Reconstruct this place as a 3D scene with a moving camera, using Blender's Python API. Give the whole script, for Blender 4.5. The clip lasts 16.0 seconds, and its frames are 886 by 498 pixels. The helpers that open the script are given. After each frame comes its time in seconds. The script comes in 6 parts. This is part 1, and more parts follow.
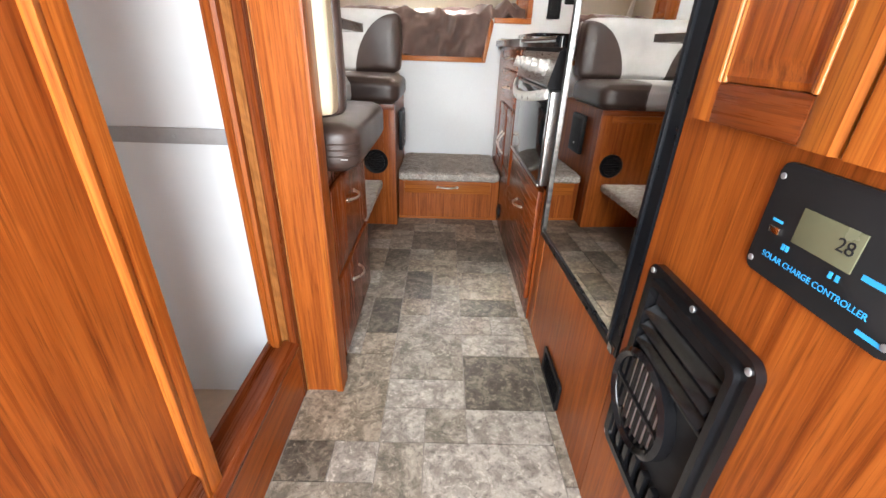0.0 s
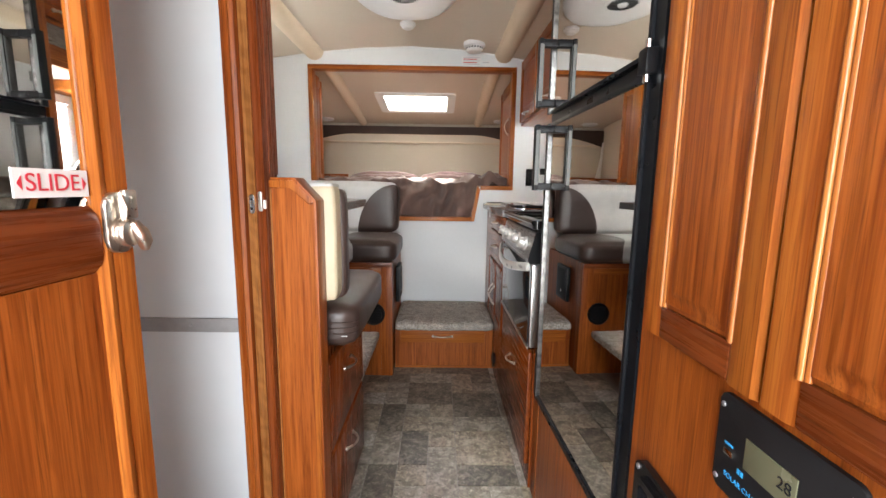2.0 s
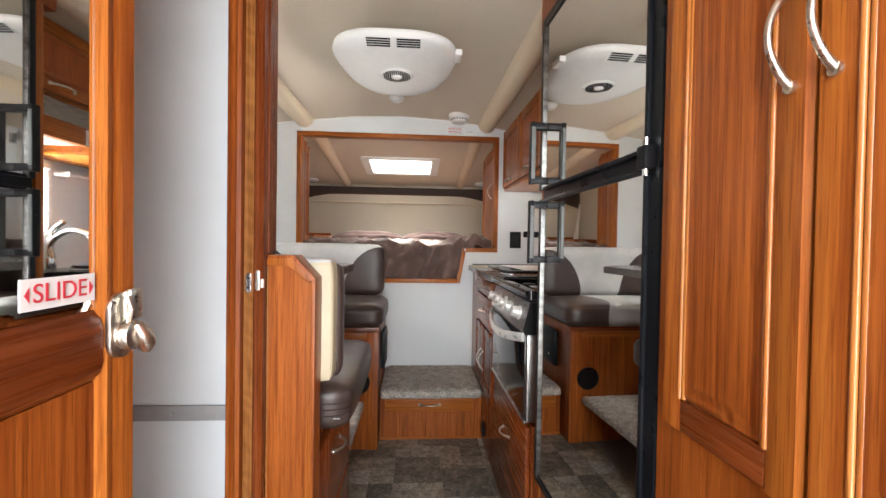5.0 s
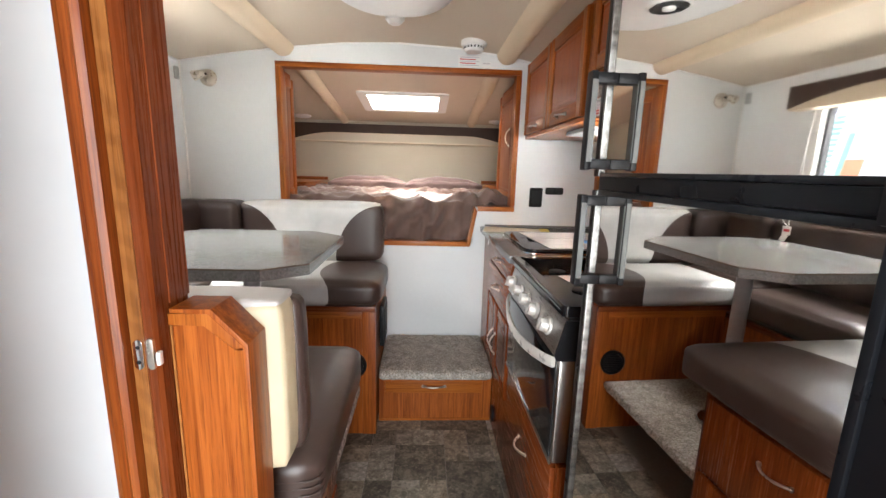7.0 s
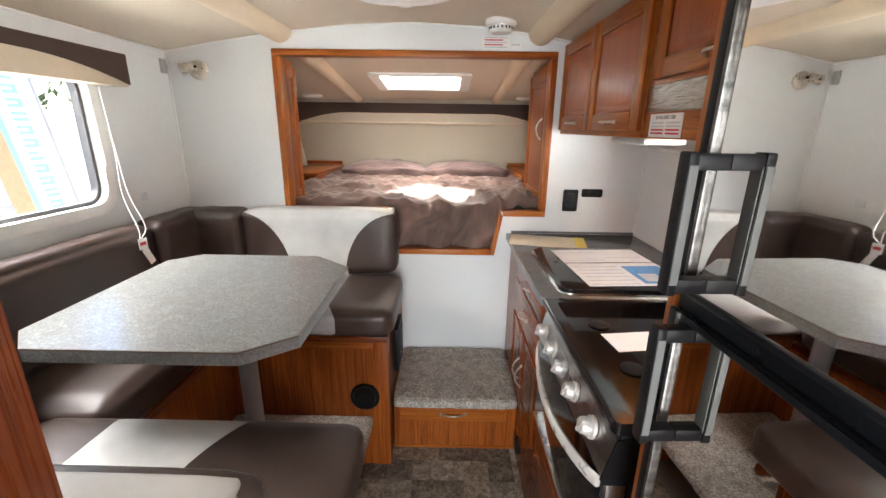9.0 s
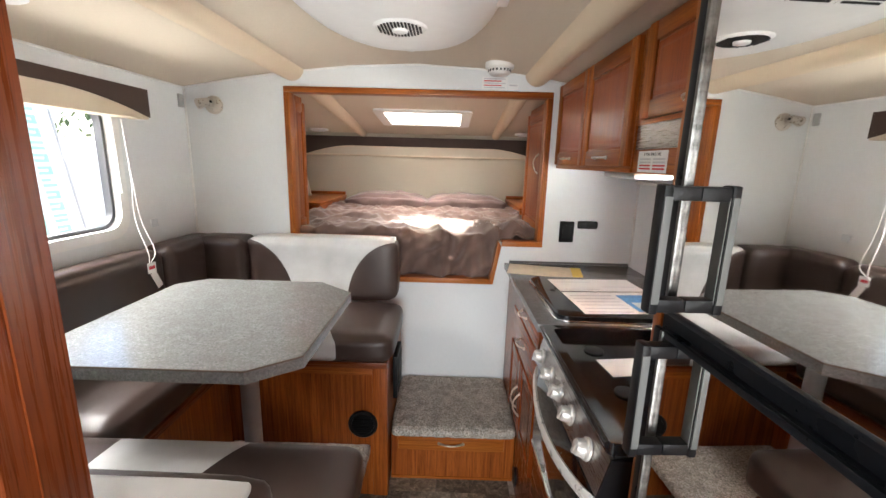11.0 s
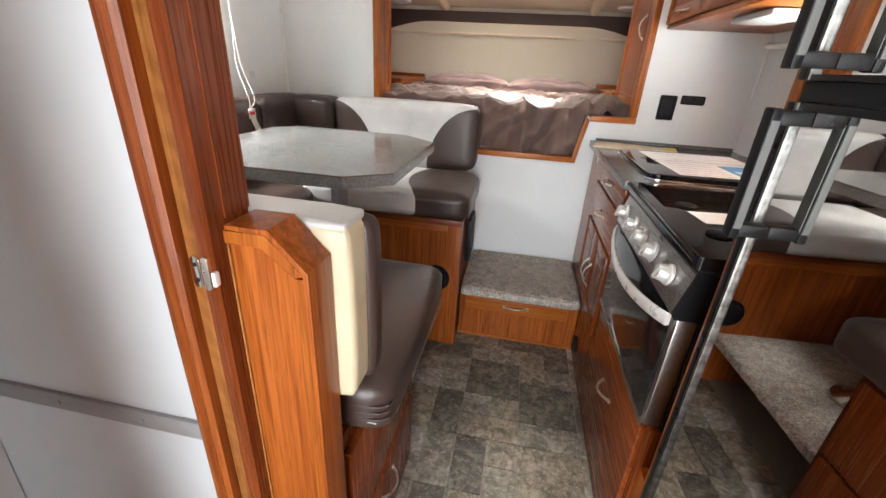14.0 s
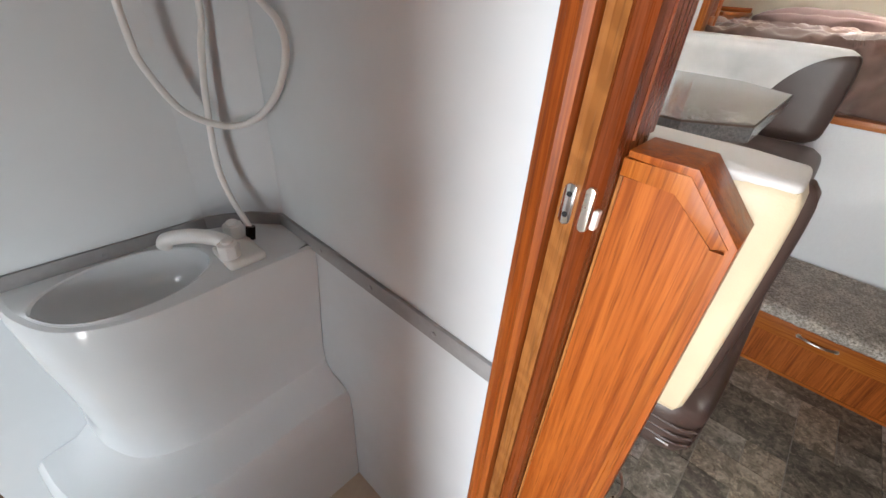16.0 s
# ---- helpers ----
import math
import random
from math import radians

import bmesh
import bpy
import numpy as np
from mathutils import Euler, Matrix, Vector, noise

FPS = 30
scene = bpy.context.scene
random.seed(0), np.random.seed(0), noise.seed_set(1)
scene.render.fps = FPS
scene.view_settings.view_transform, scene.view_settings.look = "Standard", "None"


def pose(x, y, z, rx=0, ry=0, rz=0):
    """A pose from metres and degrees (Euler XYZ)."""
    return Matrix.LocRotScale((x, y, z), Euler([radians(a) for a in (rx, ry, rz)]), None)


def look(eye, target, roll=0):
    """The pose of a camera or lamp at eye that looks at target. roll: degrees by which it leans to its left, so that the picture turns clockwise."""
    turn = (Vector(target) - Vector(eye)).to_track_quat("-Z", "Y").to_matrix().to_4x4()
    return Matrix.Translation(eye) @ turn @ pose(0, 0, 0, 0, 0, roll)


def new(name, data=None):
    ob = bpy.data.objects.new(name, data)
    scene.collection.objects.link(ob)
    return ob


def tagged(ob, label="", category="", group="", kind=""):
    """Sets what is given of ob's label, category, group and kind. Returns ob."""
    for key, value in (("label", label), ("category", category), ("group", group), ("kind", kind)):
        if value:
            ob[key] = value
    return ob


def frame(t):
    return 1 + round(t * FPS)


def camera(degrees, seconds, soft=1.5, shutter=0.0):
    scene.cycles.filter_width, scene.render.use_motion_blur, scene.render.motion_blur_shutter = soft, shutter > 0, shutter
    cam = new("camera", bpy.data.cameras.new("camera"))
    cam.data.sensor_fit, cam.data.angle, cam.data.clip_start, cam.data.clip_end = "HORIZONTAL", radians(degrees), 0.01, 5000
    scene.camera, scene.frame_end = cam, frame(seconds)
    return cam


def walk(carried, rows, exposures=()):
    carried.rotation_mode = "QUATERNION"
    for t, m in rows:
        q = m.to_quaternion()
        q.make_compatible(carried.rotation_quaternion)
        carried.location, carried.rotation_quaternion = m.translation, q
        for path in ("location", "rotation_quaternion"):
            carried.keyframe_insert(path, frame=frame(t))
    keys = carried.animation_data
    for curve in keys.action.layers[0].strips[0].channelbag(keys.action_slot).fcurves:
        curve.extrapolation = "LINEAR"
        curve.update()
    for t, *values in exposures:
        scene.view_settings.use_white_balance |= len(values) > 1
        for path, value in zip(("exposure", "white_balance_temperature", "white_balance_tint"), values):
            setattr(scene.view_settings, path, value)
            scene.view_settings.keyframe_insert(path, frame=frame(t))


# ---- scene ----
cam = camera(94.6, 16.0)
PATH = [
    (0, (0.054, 0.02, 0.958), (0.075, 1.811, 0.067), 1.9),
    (0.5, (0.055, 0.004, 0.997), (0.079, 1.86, 0.251), 1.7),
    (1, (0.058, -0.004, 1.032), (0.082, 1.904, 0.434), 1.3),
    (1.5, (0.057, -0.012, 1.063), (0.086, 1.936, 0.615), 1.1),
    (2, (0.061, -0.023, 1.099), (0.086, 1.954, 0.803), 0.8),
    (2.5, (0.058, -0.043, 1.136), (0.087, 1.952, 0.994), 0.7),
    (3, (0.053, -0.064, 1.166), (0.079, 1.935, 1.165), 0.5),
    (5.5, (0.0, 0.042, 1.152), (0.148, 2.036, 1.089), 1.2),
    (6, (0.02, 0.189, 1.187), (0.17, 2.177, 1.024), 1.5),
    (6.5, (0.036, 0.282, 1.272), (0.165, 2.26, 1.006), 1.5),
    (7, (0.025, 0.377, 1.32), (0.123, 2.339, 0.946), 1.6),
    (7.5, (0.028, 0.564, 1.363), (0.094, 2.502, 0.87), 1.8),
    (8, (0.038, 0.671, 1.431), (0.061, 2.579, 0.831), 1.4),
    (8.5, (0.05, 0.706, 1.486), (0.047, 2.604, 0.855), 1.1),
    (9, (0.05, 0.68, 1.538), (0.033, 2.598, 0.971), 0.8),
    (11.5, (0.043, 0.605, 1.536), (0.03, 2.561, 1.12), 1.8),
    (12, (0.04, 0.577, 1.479), (0.026, 2.527, 1.037), 2.1),
    (12.5, (0.056, 0.556, 1.458), (0.004, 2.484, 0.929), 2.1),
    (13, (0.046, 0.552, 1.392), (-0.05, 2.453, 0.781), 2.5),
    (13.5, (0.036, 0.539, 1.346), (-0.148, 2.399, 0.633), 2.9),
    (14, (0.011, 0.534, 1.31), (-0.293, 2.334, 0.493), 3.3),
    (14.5, (-0.04, 0.527, 1.275), (-0.498, 2.248, 0.366), 3.6),
    (15, (-0.099, 0.526, 1.255), (-0.745, 2.145, 0.274), 4.0),
    (15.5, (-0.155, 0.532, 1.244), (-1.053, 1.996, 0.219), 3.4),
    (16, (-0.217, 0.573, 1.229), (-1.322, 1.843, 0.147), 4.4),
]
EXPOSURE = [(0.0, 2.85), (0.5, 2.63), (1.5, 2.38), (3.0, 2.13), (5.5, 2.2), (6.0, 2.36), (7.0, 2.48), (8.0, 2.65), (9.0, 2.42), (11.5, 2.36), (13.5, 2.40), (14.5, 2.4), (16.0, 2.42)]
walk(cam, [(t, look(eye, target, roll)) for t, eye, target, roll in PATH], EXPOSURE)

# ---- world, sun, daylight openings ----
world = bpy.data.worlds.new("sky")
scene.world = world
world.use_nodes = True
wn = world.node_tree.nodes
sky = wn.new("ShaderNodeTexSky")
sky.sky_type, sky.sun_disc = "NISHITA", False
sky.sun_elevation, sky.sun_rotation = radians(52), radians(-8)
wn["Background"].inputs["Strength"].default_value = 0.12
world.node_tree.links.new(sky.outputs["Color"], wn["Background"].inputs["Color"])


def lamp(name, kind, m, energy, color, size=None, spread=None):
    data = bpy.data.lights.new(name, kind)
    data.energy, data.color = energy, color
    if size:
        data.shape, data.size, data.size_y = "RECTANGLE", size[0], size[1]
    ob = new(name, data)
    ob.matrix_world = m
    return ob


sun = lamp("sun", "SUN", look((0, 0, 0), (0.10, -0.60, -0.78)), 5.0, (1.0, 0.95, 0.87))
sun.data.angle = radians(0.5)
# area lamps standing in for sky light at the open entry door, the two side windows and the roof hatch
lamp("entry_daylight", "AREA", look((0.03, -0.72, 1.05), (0.03, 1.0, 0.55)), 9.8, (0.97, 0.985, 1.0), (0.7, 1.6))
# added out of sight above the window, filling in for the sky
lamp("dinette_sky_fill_lamp", "AREA", look((-2.0, 1.85, 2.25), (-1.1, 1.85, 1.2)), 22.0, (1.0, 0.985, 0.96), (1.1, 0.7))
# extra lamp hidden below the sill, lifting the ceiling as ground bounce would
lamp("yard_bounce_fill_lamp", "AREA", look((-2.1, 1.85, 0.45), (-1.25, 1.85, 1.5)), 5.0, (1.0, 0.98, 0.95), (1.1, 0.6))
lamp("kitchen_window_daylight", "AREA", look((1.20, 1.77, 1.30), (0.0, 1.9, 1.1)), 11.0, (1.0, 0.985, 0.96), (0.55, 0.34))
lamp("hatch_daylight", "AREA", look((-0.145, 3.84, 2.10), (-0.145, 3.7, 1.0)), 4.2, (1.0, 0.92, 0.85), (0.54, 0.46))

# ---- mesh helpers ----
ORIGIN = {}


def mesh_of(name, bm, mat, smooth=True):
    bmesh.ops.recalc_face_normals(bm, faces=bm.faces)
    if smooth:
        for f in bm.faces:
            f.smooth = True
        for e in bm.edges:
            if len(e.link_faces) == 2 and e.calc_face_angle(0) > radians(38):
                e.smooth = False
    data = bpy.data.meshes.new(name)
    bm.to_mesh(data)
    bm.free()
    data.materials.append(mat)
    return data


def thing(name, origin, label, category, group=""):
    ob = new(name)
    ob.empty_display_size = 0.05
    ob.location = origin
    ORIGIN[ob] = Vector(origin)
    return tagged(ob, label, category, group)


def part(name, bm, mat, parent, label="", smooth=True):
    """One mesh under a thing or under a part; the bmesh is in world metres."""
    origin = ORIGIN[parent]
    bmesh.ops.translate(bm, verts=bm.verts, vec=-origin)
    ob = new(name, mesh_of(name, bm, mat, smooth))
    ob.parent = parent
    ORIGIN[ob] = origin
    if label:
        ob["label"] = label
    return ob


def solo(name, bm, mat, label, category, group="", smooth=True):
    """A thing that is one mesh."""
    vs = [v.co for v in bm.verts]
    base = Vector((sum(v.x for v in vs) / len(vs), sum(v.y for v in vs) / len(vs), min(v.z for v in vs)))
    bmesh.ops.translate(bm, verts=bm.verts, vec=-base)
    ob = new(name, mesh_of(name, bm, mat, smooth))
    ob.location = base
    ORIGIN[ob] = base
    return tagged(ob, label, category, group)


def structure(name, bm, mat, label, category="", smooth=True):
    ob = new(name, mesh_of(name, bm, mat, smooth))
    ORIGIN[ob] = Vector((0, 0, 0))
    return tagged(ob, label, category or name.split("_")[0], "", "structure")


def box(x0, x1, y0, y1, z0, z1, bev=0.0, seg=2, bm=None):
    out = bm or bmesh.new()
    m = Matrix.Translation(((x0 + x1) / 2, (y0 + y1) / 2, (z0 + z1) / 2)) @ Matrix.Diagonal((abs(x1 - x0), abs(y1 - y0), abs(z1 - z0), 1))
    made = bmesh.ops.create_cube(out, size=1, matrix=m)
    if bev:
        edges = {e for v in made["verts"] for e in v.link_edges}
        bmesh.ops.bevel(out, geom=list(edges), offset=bev, segments=seg, affect="EDGES", profile=0.6)
    return out


def boxes(*rows):
    bm = bmesh.new()
    for r in rows:
        box(*r, bm=bm)
    return bm


def prism(points, axis, a0, a1, bev=0.0, bm=None):
    """A polygon pushed along an axis: points are (y, z), (x, z) or (x, y)."""
    out = bm or bmesh.new()

    def at(p, a):
        return {"x": (a, p[0], p[1]), "y": (p[0], a, p[1]), "z": (p[0], p[1], a)}[axis]

    lo = [out.verts.new(at(p, a0)) for p in points]
    hi = [out.verts.new(at(p, a1)) for p in points]
    n = len(points)
    faces = [out.faces.new(lo), out.faces.new(hi[::-1])]
    for i in range(n):
        faces.append(out.faces.new((lo[i], hi[i], hi[(i + 1) % n], lo[(i + 1) % n])))
    if bev:
        edges = {e for f in faces[:2] for e in f.edges}
        bmesh.ops.bevel(out, geom=list(edges), offset=bev, segments=2, affect="EDGES", profile=0.6)
    return out


def rounded(w0, w1, h0, h1, r, seg=5):
    """The outline of a rectangle with round corners."""
    out = []
    for cx, cy, a in ((w1 - r, h1 - r, 0), (w0 + r, h1 - r, 90), (w0 + r, h0 + r, 180), (w1 - r, h0 + r, 270)):
        for i in range(seg + 1):
            t = radians(a + 90 * i / seg)
            out.append((cx + r * math.cos(t), cy + r * math.sin(t)))
    return out


def ring(outer, inner, axis, a0, a1, bm=None):
    """A flat frame between two outlines of equal length."""
    out = bm or bmesh.new()

    def at(p, a):
        return {"x": (a, p[0], p[1]), "y": (p[0], a, p[1]), "z": (p[0], p[1], a)}[axis]

    rows = [[out.verts.new(at(p, a)) for p in line] for line, a in ((outer, a0), (outer, a1), (inner, a1), (inner, a0))]
    n = len(outer)
    for k in range(4):
        for i in range(n):
            j = (i + 1) % n
            out.faces.new((rows[k][i], rows[k][j], rows[(k + 1) % 4][j], rows[(k + 1) % 4][i]))
    return out


def tube(points, r, seg=10, bm=None, radii=None):
    out = bm or bmesh.new()
    pts = [Vector(p) for p in points]
    last, loops = None, []
    up = Vector((0.13, 0.21, 0.97))
    for i, p in enumerate(pts):
        d = (pts[min(i + 1, len(pts) - 1)] - pts[max(i - 1, 0)]).normalized()
        side = d.cross(up)
        if side.length < 0.05:
            side = d.cross(Vector((1, 0.1, 0)))
        side.normalize()
        if last and side.dot(last) < 0:
            side.negate()
        last = side
        other = d.cross(side)
        rr = radii[i] if radii else r
        loops.append([out.verts.new(p + (side * math.cos(2 * math.pi * k / seg) + other * math.sin(2 * math.pi * k / seg)) * rr) for k in range(seg)])
    for a, b in zip(loops, loops[1:]):
        for k in range(seg):
            out.faces.new((a[k], a[(k + 1) % seg], b[(k + 1) % seg], b[k]))
    out.faces.new(loops[0])
    out.faces.new(loops[-1][::-1])
    return out


def rod(a, b, r, seg=20, bm=None, bev=0.0):
    """A cylinder from a to b with eased ends."""
    a, b = Vector(a), Vector(b)
    d = (b - a).normalized()
    if not bev:
        return tube((a, b), r, seg, bm)
    return tube((a, a + d * bev * 0.3, a + d * bev, b - d * bev, b - d * bev * 0.3, b), r, seg, bm, (r - bev, r - bev * 0.3, r, r, r - bev * 0.3, r - bev))


def spline(points, n=8):
    """A smooth line through the points."""
    p = [Vector(q) for q in points]
    p = [p[0] * 2 - p[1]] + p + [p[-1] * 2 - p[-2]]
    out = []
    for i in range(1, len(p) - 2):
        for k in range(n):
            t = k / n
            a, b, c, d = p[i - 1], p[i], p[i + 1], p[i + 2]
            out.append(0.5 * ((2 * b) + (c - a) * t + (2 * a - 5 * b + 4 * c - d) * t * t + (3 * b - a - 3 * c + d) * t ** 3))
    out.append(p[-2])
    return out


def cushion(x0, x1, y0, y1, z0, z1, r=0.03, puff=0.012, n=14, wrinkle=0.0, seed=0):
    """A stuffed block: round edges, slightly domed faces, optional creases."""
    bm = bmesh.new()
    bmesh.ops.create_cube(bm, size=2)
    bmesh.ops.subdivide_edges(bm, edges=bm.edges, cuts=n, use_grid_fill=True)
    half = Vector(((x1 - x0) / 2, (y1 - y0) / 2, (z1 - z0) / 2))
    mid = Vector(((x1 + x0) / 2, (y1 + y0) / 2, (z1 + z0) / 2))
    core = [h - r for h in half]
    for v in bm.verts:
        u = v.co.copy()
        p = Vector([c * abs(a) ** 0.85 * (1 if a > 0 else -1) for c, a in zip((h for h in half), u)])
        q = Vector([max(-c, min(c, a)) for c, a in zip(core, p)])
        d = p - q
        if d.length > 1e-6:
            d = d.normalized() * r
        bulge = Vector()
        for k in range(3):
            if abs(u[k]) > 0.999:
                i, j = [m for m in range(3) if m != k]
                bulge[k] = (1 if u[k] > 0 else -1) * puff * (1 - u[i] ** 4) * (1 - u[j] ** 4)
        w = Vector()
        if wrinkle:
            pos = mid + q + d
            w = Vector((0, 1, 1)) * wrinkle * noise.noise((pos + Vector((seed, 0, 0))) * 9.0)
        v.co = mid + q + d + bulge + w
    return bm


def facing(origin, u, v, n):
    """Turns (a, b, c) of a panel, along u and v and out along n, into the world."""
    u, v, n = Vector(u), Vector(v), Vector(n)
    m = Matrix((u, v, n)).transposed().to_4x4()
    return Matrix.Translation(origin) @ m


def turned(bm, m):
    bmesh.ops.transform(bm, matrix=m, verts=bm.verts)
    return bm


def arc_pull(m, length, depth, r):
    """An arched pull that lies along a, and stands out along c."""
    pts, rad = [], []
    for i in range(15):
        t = i / 14
        pts.append((length * (t - 0.5), 0, depth * math.sin(math.pi * t) ** 0.75 + 0.0))
        rad.append(r * (0.85 + 0.35 * abs(2 * t - 1) ** 2))
    bm = tube(pts, r, 10, None, rad)
    for s in (-0.5, 0.5):
        tube(((length * s, 0, -0.001), (length * s, 0, 0.004)), r * 1.7, 12, bm)
    return turned(bm, m)


def panel_door(parent, m, w, h, mats, pull=None, thick=0.02, stile=0.045, rail=0.045, name="door", label="", beads=False):
    """A frame-and-panel door in (a, b, c): stiles, rails, raised panel, arched pull."""
    solid, rails, field, metal = mats
    core = part(name, turned(box(0.003, w - 0.003, 0.003, h - 0.003, 0.0, thick * 0.55), m), field, parent, label)
    for a0 in (0.0, w - stile):
        bm = prism([(a0, 0), (a0 + stile, 0), (a0 + stile, thick * 0.8), (a0 + stile - 0.008, thick), (a0 + 0.006, thick), (a0, thick * 0.7)] if a0 == 0.0 else
                   [(a0, 0), (a0 + stile, 0), (a0 + stile, thick * 0.7), (a0 + stile - 0.006, thick), (a0 + 0.008, thick), (a0, thick * 0.8)], "y", 0.0, h)
        part("stile", turned(bm, m), solid, core)
    for b0 in (0.0, h - rail):
        part("rail", turned(box(stile, w - stile, b0, b0 + rail, 0.0, thick - 0.001, 0.004), m), rails, core)
    for a0 in (stile - 0.001, w - stile + 0.001) if beads else ():
        side = 1 if a0 < w / 2 else -1
        for k in range(2):
            part("bead", turned(rod((a0 + side * 0.006 * k, rail, thick - 0.0015 - 0.003 * k), (a0 + side * 0.006 * k, h - rail, thick - 0.0015 - 0.003 * k), 0.0034, 10), m), bead_wood, core)
    inset = 0.012
    bm = bmesh.new()
    o = [(stile + inset * 0, rail), (w - stile, rail), (w - stile, h - rail), (stile, h - rail)]
    lines = []
    for off, c in ((0.001, 0.011), (0.008, 0.0135), (0.011, 0.0125), (0.028, 0.0165), (0.031, 0.0165)):
        lines.append([bm.verts.new((x + (off if x < w / 2 else -off), y + (off if y < h / 2 else -off), c)) for x, y in o])
    for a, b in zip(lines, lines[1:]):
        for k in range(4):
            bm.faces.new((a[k], a[(k + 1) % 4], b[(k + 1) % 4], b[k]))
    bm.faces.new(lines[-1])
    part("raised_panel", turned(bm, m), field, core)
    if pull:
        a, b, turn = pull
        part("pull", arc_pull(m @ Matrix.Translation((a, b, thick)) @ pose(0, 0, 0, 0, 0, turn), 0.105, 0.028, 0.0042), metal, core, "brushed nickel arched pull")
    return core


def drawer_front(parent, m, w, h, mats, thick=0.018, turn=0, pull=True, framed=True):
    solid, field, metal = mats
    body = part("drawer_front", turned(box(0, w, 0, h, 0, thick, 0.005), m), solid if framed else field, parent)
    if framed:
        part("drawer_field", turned(box(0.03, w - 0.03, 0.03, h - 0.03, thick, thick + 0.002, 0.001), m), field, body)
    if pull:
        part("pull", arc_pull(m @ Matrix.Translation((w / 2, h / 2, thick)) @ pose(0, 0, 0, 0, 0, turn), 0.10, 0.028, 0.0042), metal, body, "brushed nickel arched pull")
    return body


# ---- materials ----
class Nodes:
    """Short hand for building one node material."""

    def __init__(self, name, rough=0.5, metal=0.0, color=(0.5, 0.5, 0.5)):
        self.mat = bpy.data.materials.new(name)
        self.mat.use_nodes = True
        self.tree = self.mat.node_tree
        self.bsdf = self.tree.nodes["Principled BSDF"]
        self.set("Roughness", rough), self.set("Metallic", metal), self.set("Base Color", (*color, 1))

    def set(self, key, value):
        if hasattr(value, "links"):
            self.tree.links.new(value, self.bsdf.inputs[key])
        else:
            self.bsdf.inputs[key].default_value = value

    def node(self, kind, inputs=None, out=0, **props):
        n = self.tree.nodes.new(kind)
        for k, v in props.items():
            if k == "blend":
                n.blend_type = v
            elif k == "op":
                n.operation = v
            elif k == "kind":
                n.data_type = v
            elif k == "bands":
                n.bands_direction = v
        for k, v in (inputs or {}).items():
            if hasattr(v, "links"):
                self.tree.links.new(v, n.inputs[k])
            else:
                n.inputs[k].default_value = v
        return n.outputs[out]

    def where(self, world=False):
        if world:
            return self.node("ShaderNodeNewGeometry")
        n = self.tree.nodes.new("ShaderNodeTexCoord")
        return n.outputs["Object"]

    def shifted(self, scale, world=False, spread=7.0):
        """Coordinates, moved by a random step for each object, then scaled."""
        co = self.where(world)
        if spread:
            rnd = self.tree.nodes.new("ShaderNodeObjectInfo").outputs["Random"]
            off = self.node("ShaderNodeMath", {0: rnd, 1: spread}, op="MULTIPLY")
            co = self.node("ShaderNodeVectorMath", {0: co, 1: off}, op="ADD")
        return self.node("ShaderNodeMapping", {"Vector": co, "Scale": scale})

    def noise(self, vec, scale, detail=4.0, rough=0.55, distort=0.0):
        return self.node("ShaderNodeTexNoise", {"Vector": vec, "Scale": scale, "Detail": detail, "Roughness": rough, "Distortion": distort})

    def ramp(self, fac, stops):
        n = self.tree.nodes.new("ShaderNodeValToRGB")
        e = n.color_ramp.elements
        while len(e) < len(stops):
            e.new(0.5)
        for k, (p, c) in zip(e, stops):
            k.position, k.color = p, (*c, 1) if not isinstance(c, float) else (c, c, c, 1)
        self.tree.links.new(fac, n.inputs["Fac"])
        return n.outputs["Color"]

    def mix(self, fac, a, b, blend="MIX"):
        n = self.tree.nodes.new("ShaderNodeMix")
        n.data_type, n.blend_type = "RGBA", blend
        for k, v in ((0, fac), (6, a), (7, b)):
            if hasattr(v, "links"):
                self.tree.links.new(v, n.inputs[k])
            else:
                n.inputs[k].default_value = v if k == 0 else (*v, 1) if len(v) == 3 else v
        return n.outputs[2]

    def bump(self, height, strength, distance=0.002):
        self.set("Normal", self.node("ShaderNodeBump", {"Height": height, "Strength": strength, "Distance": distance}))


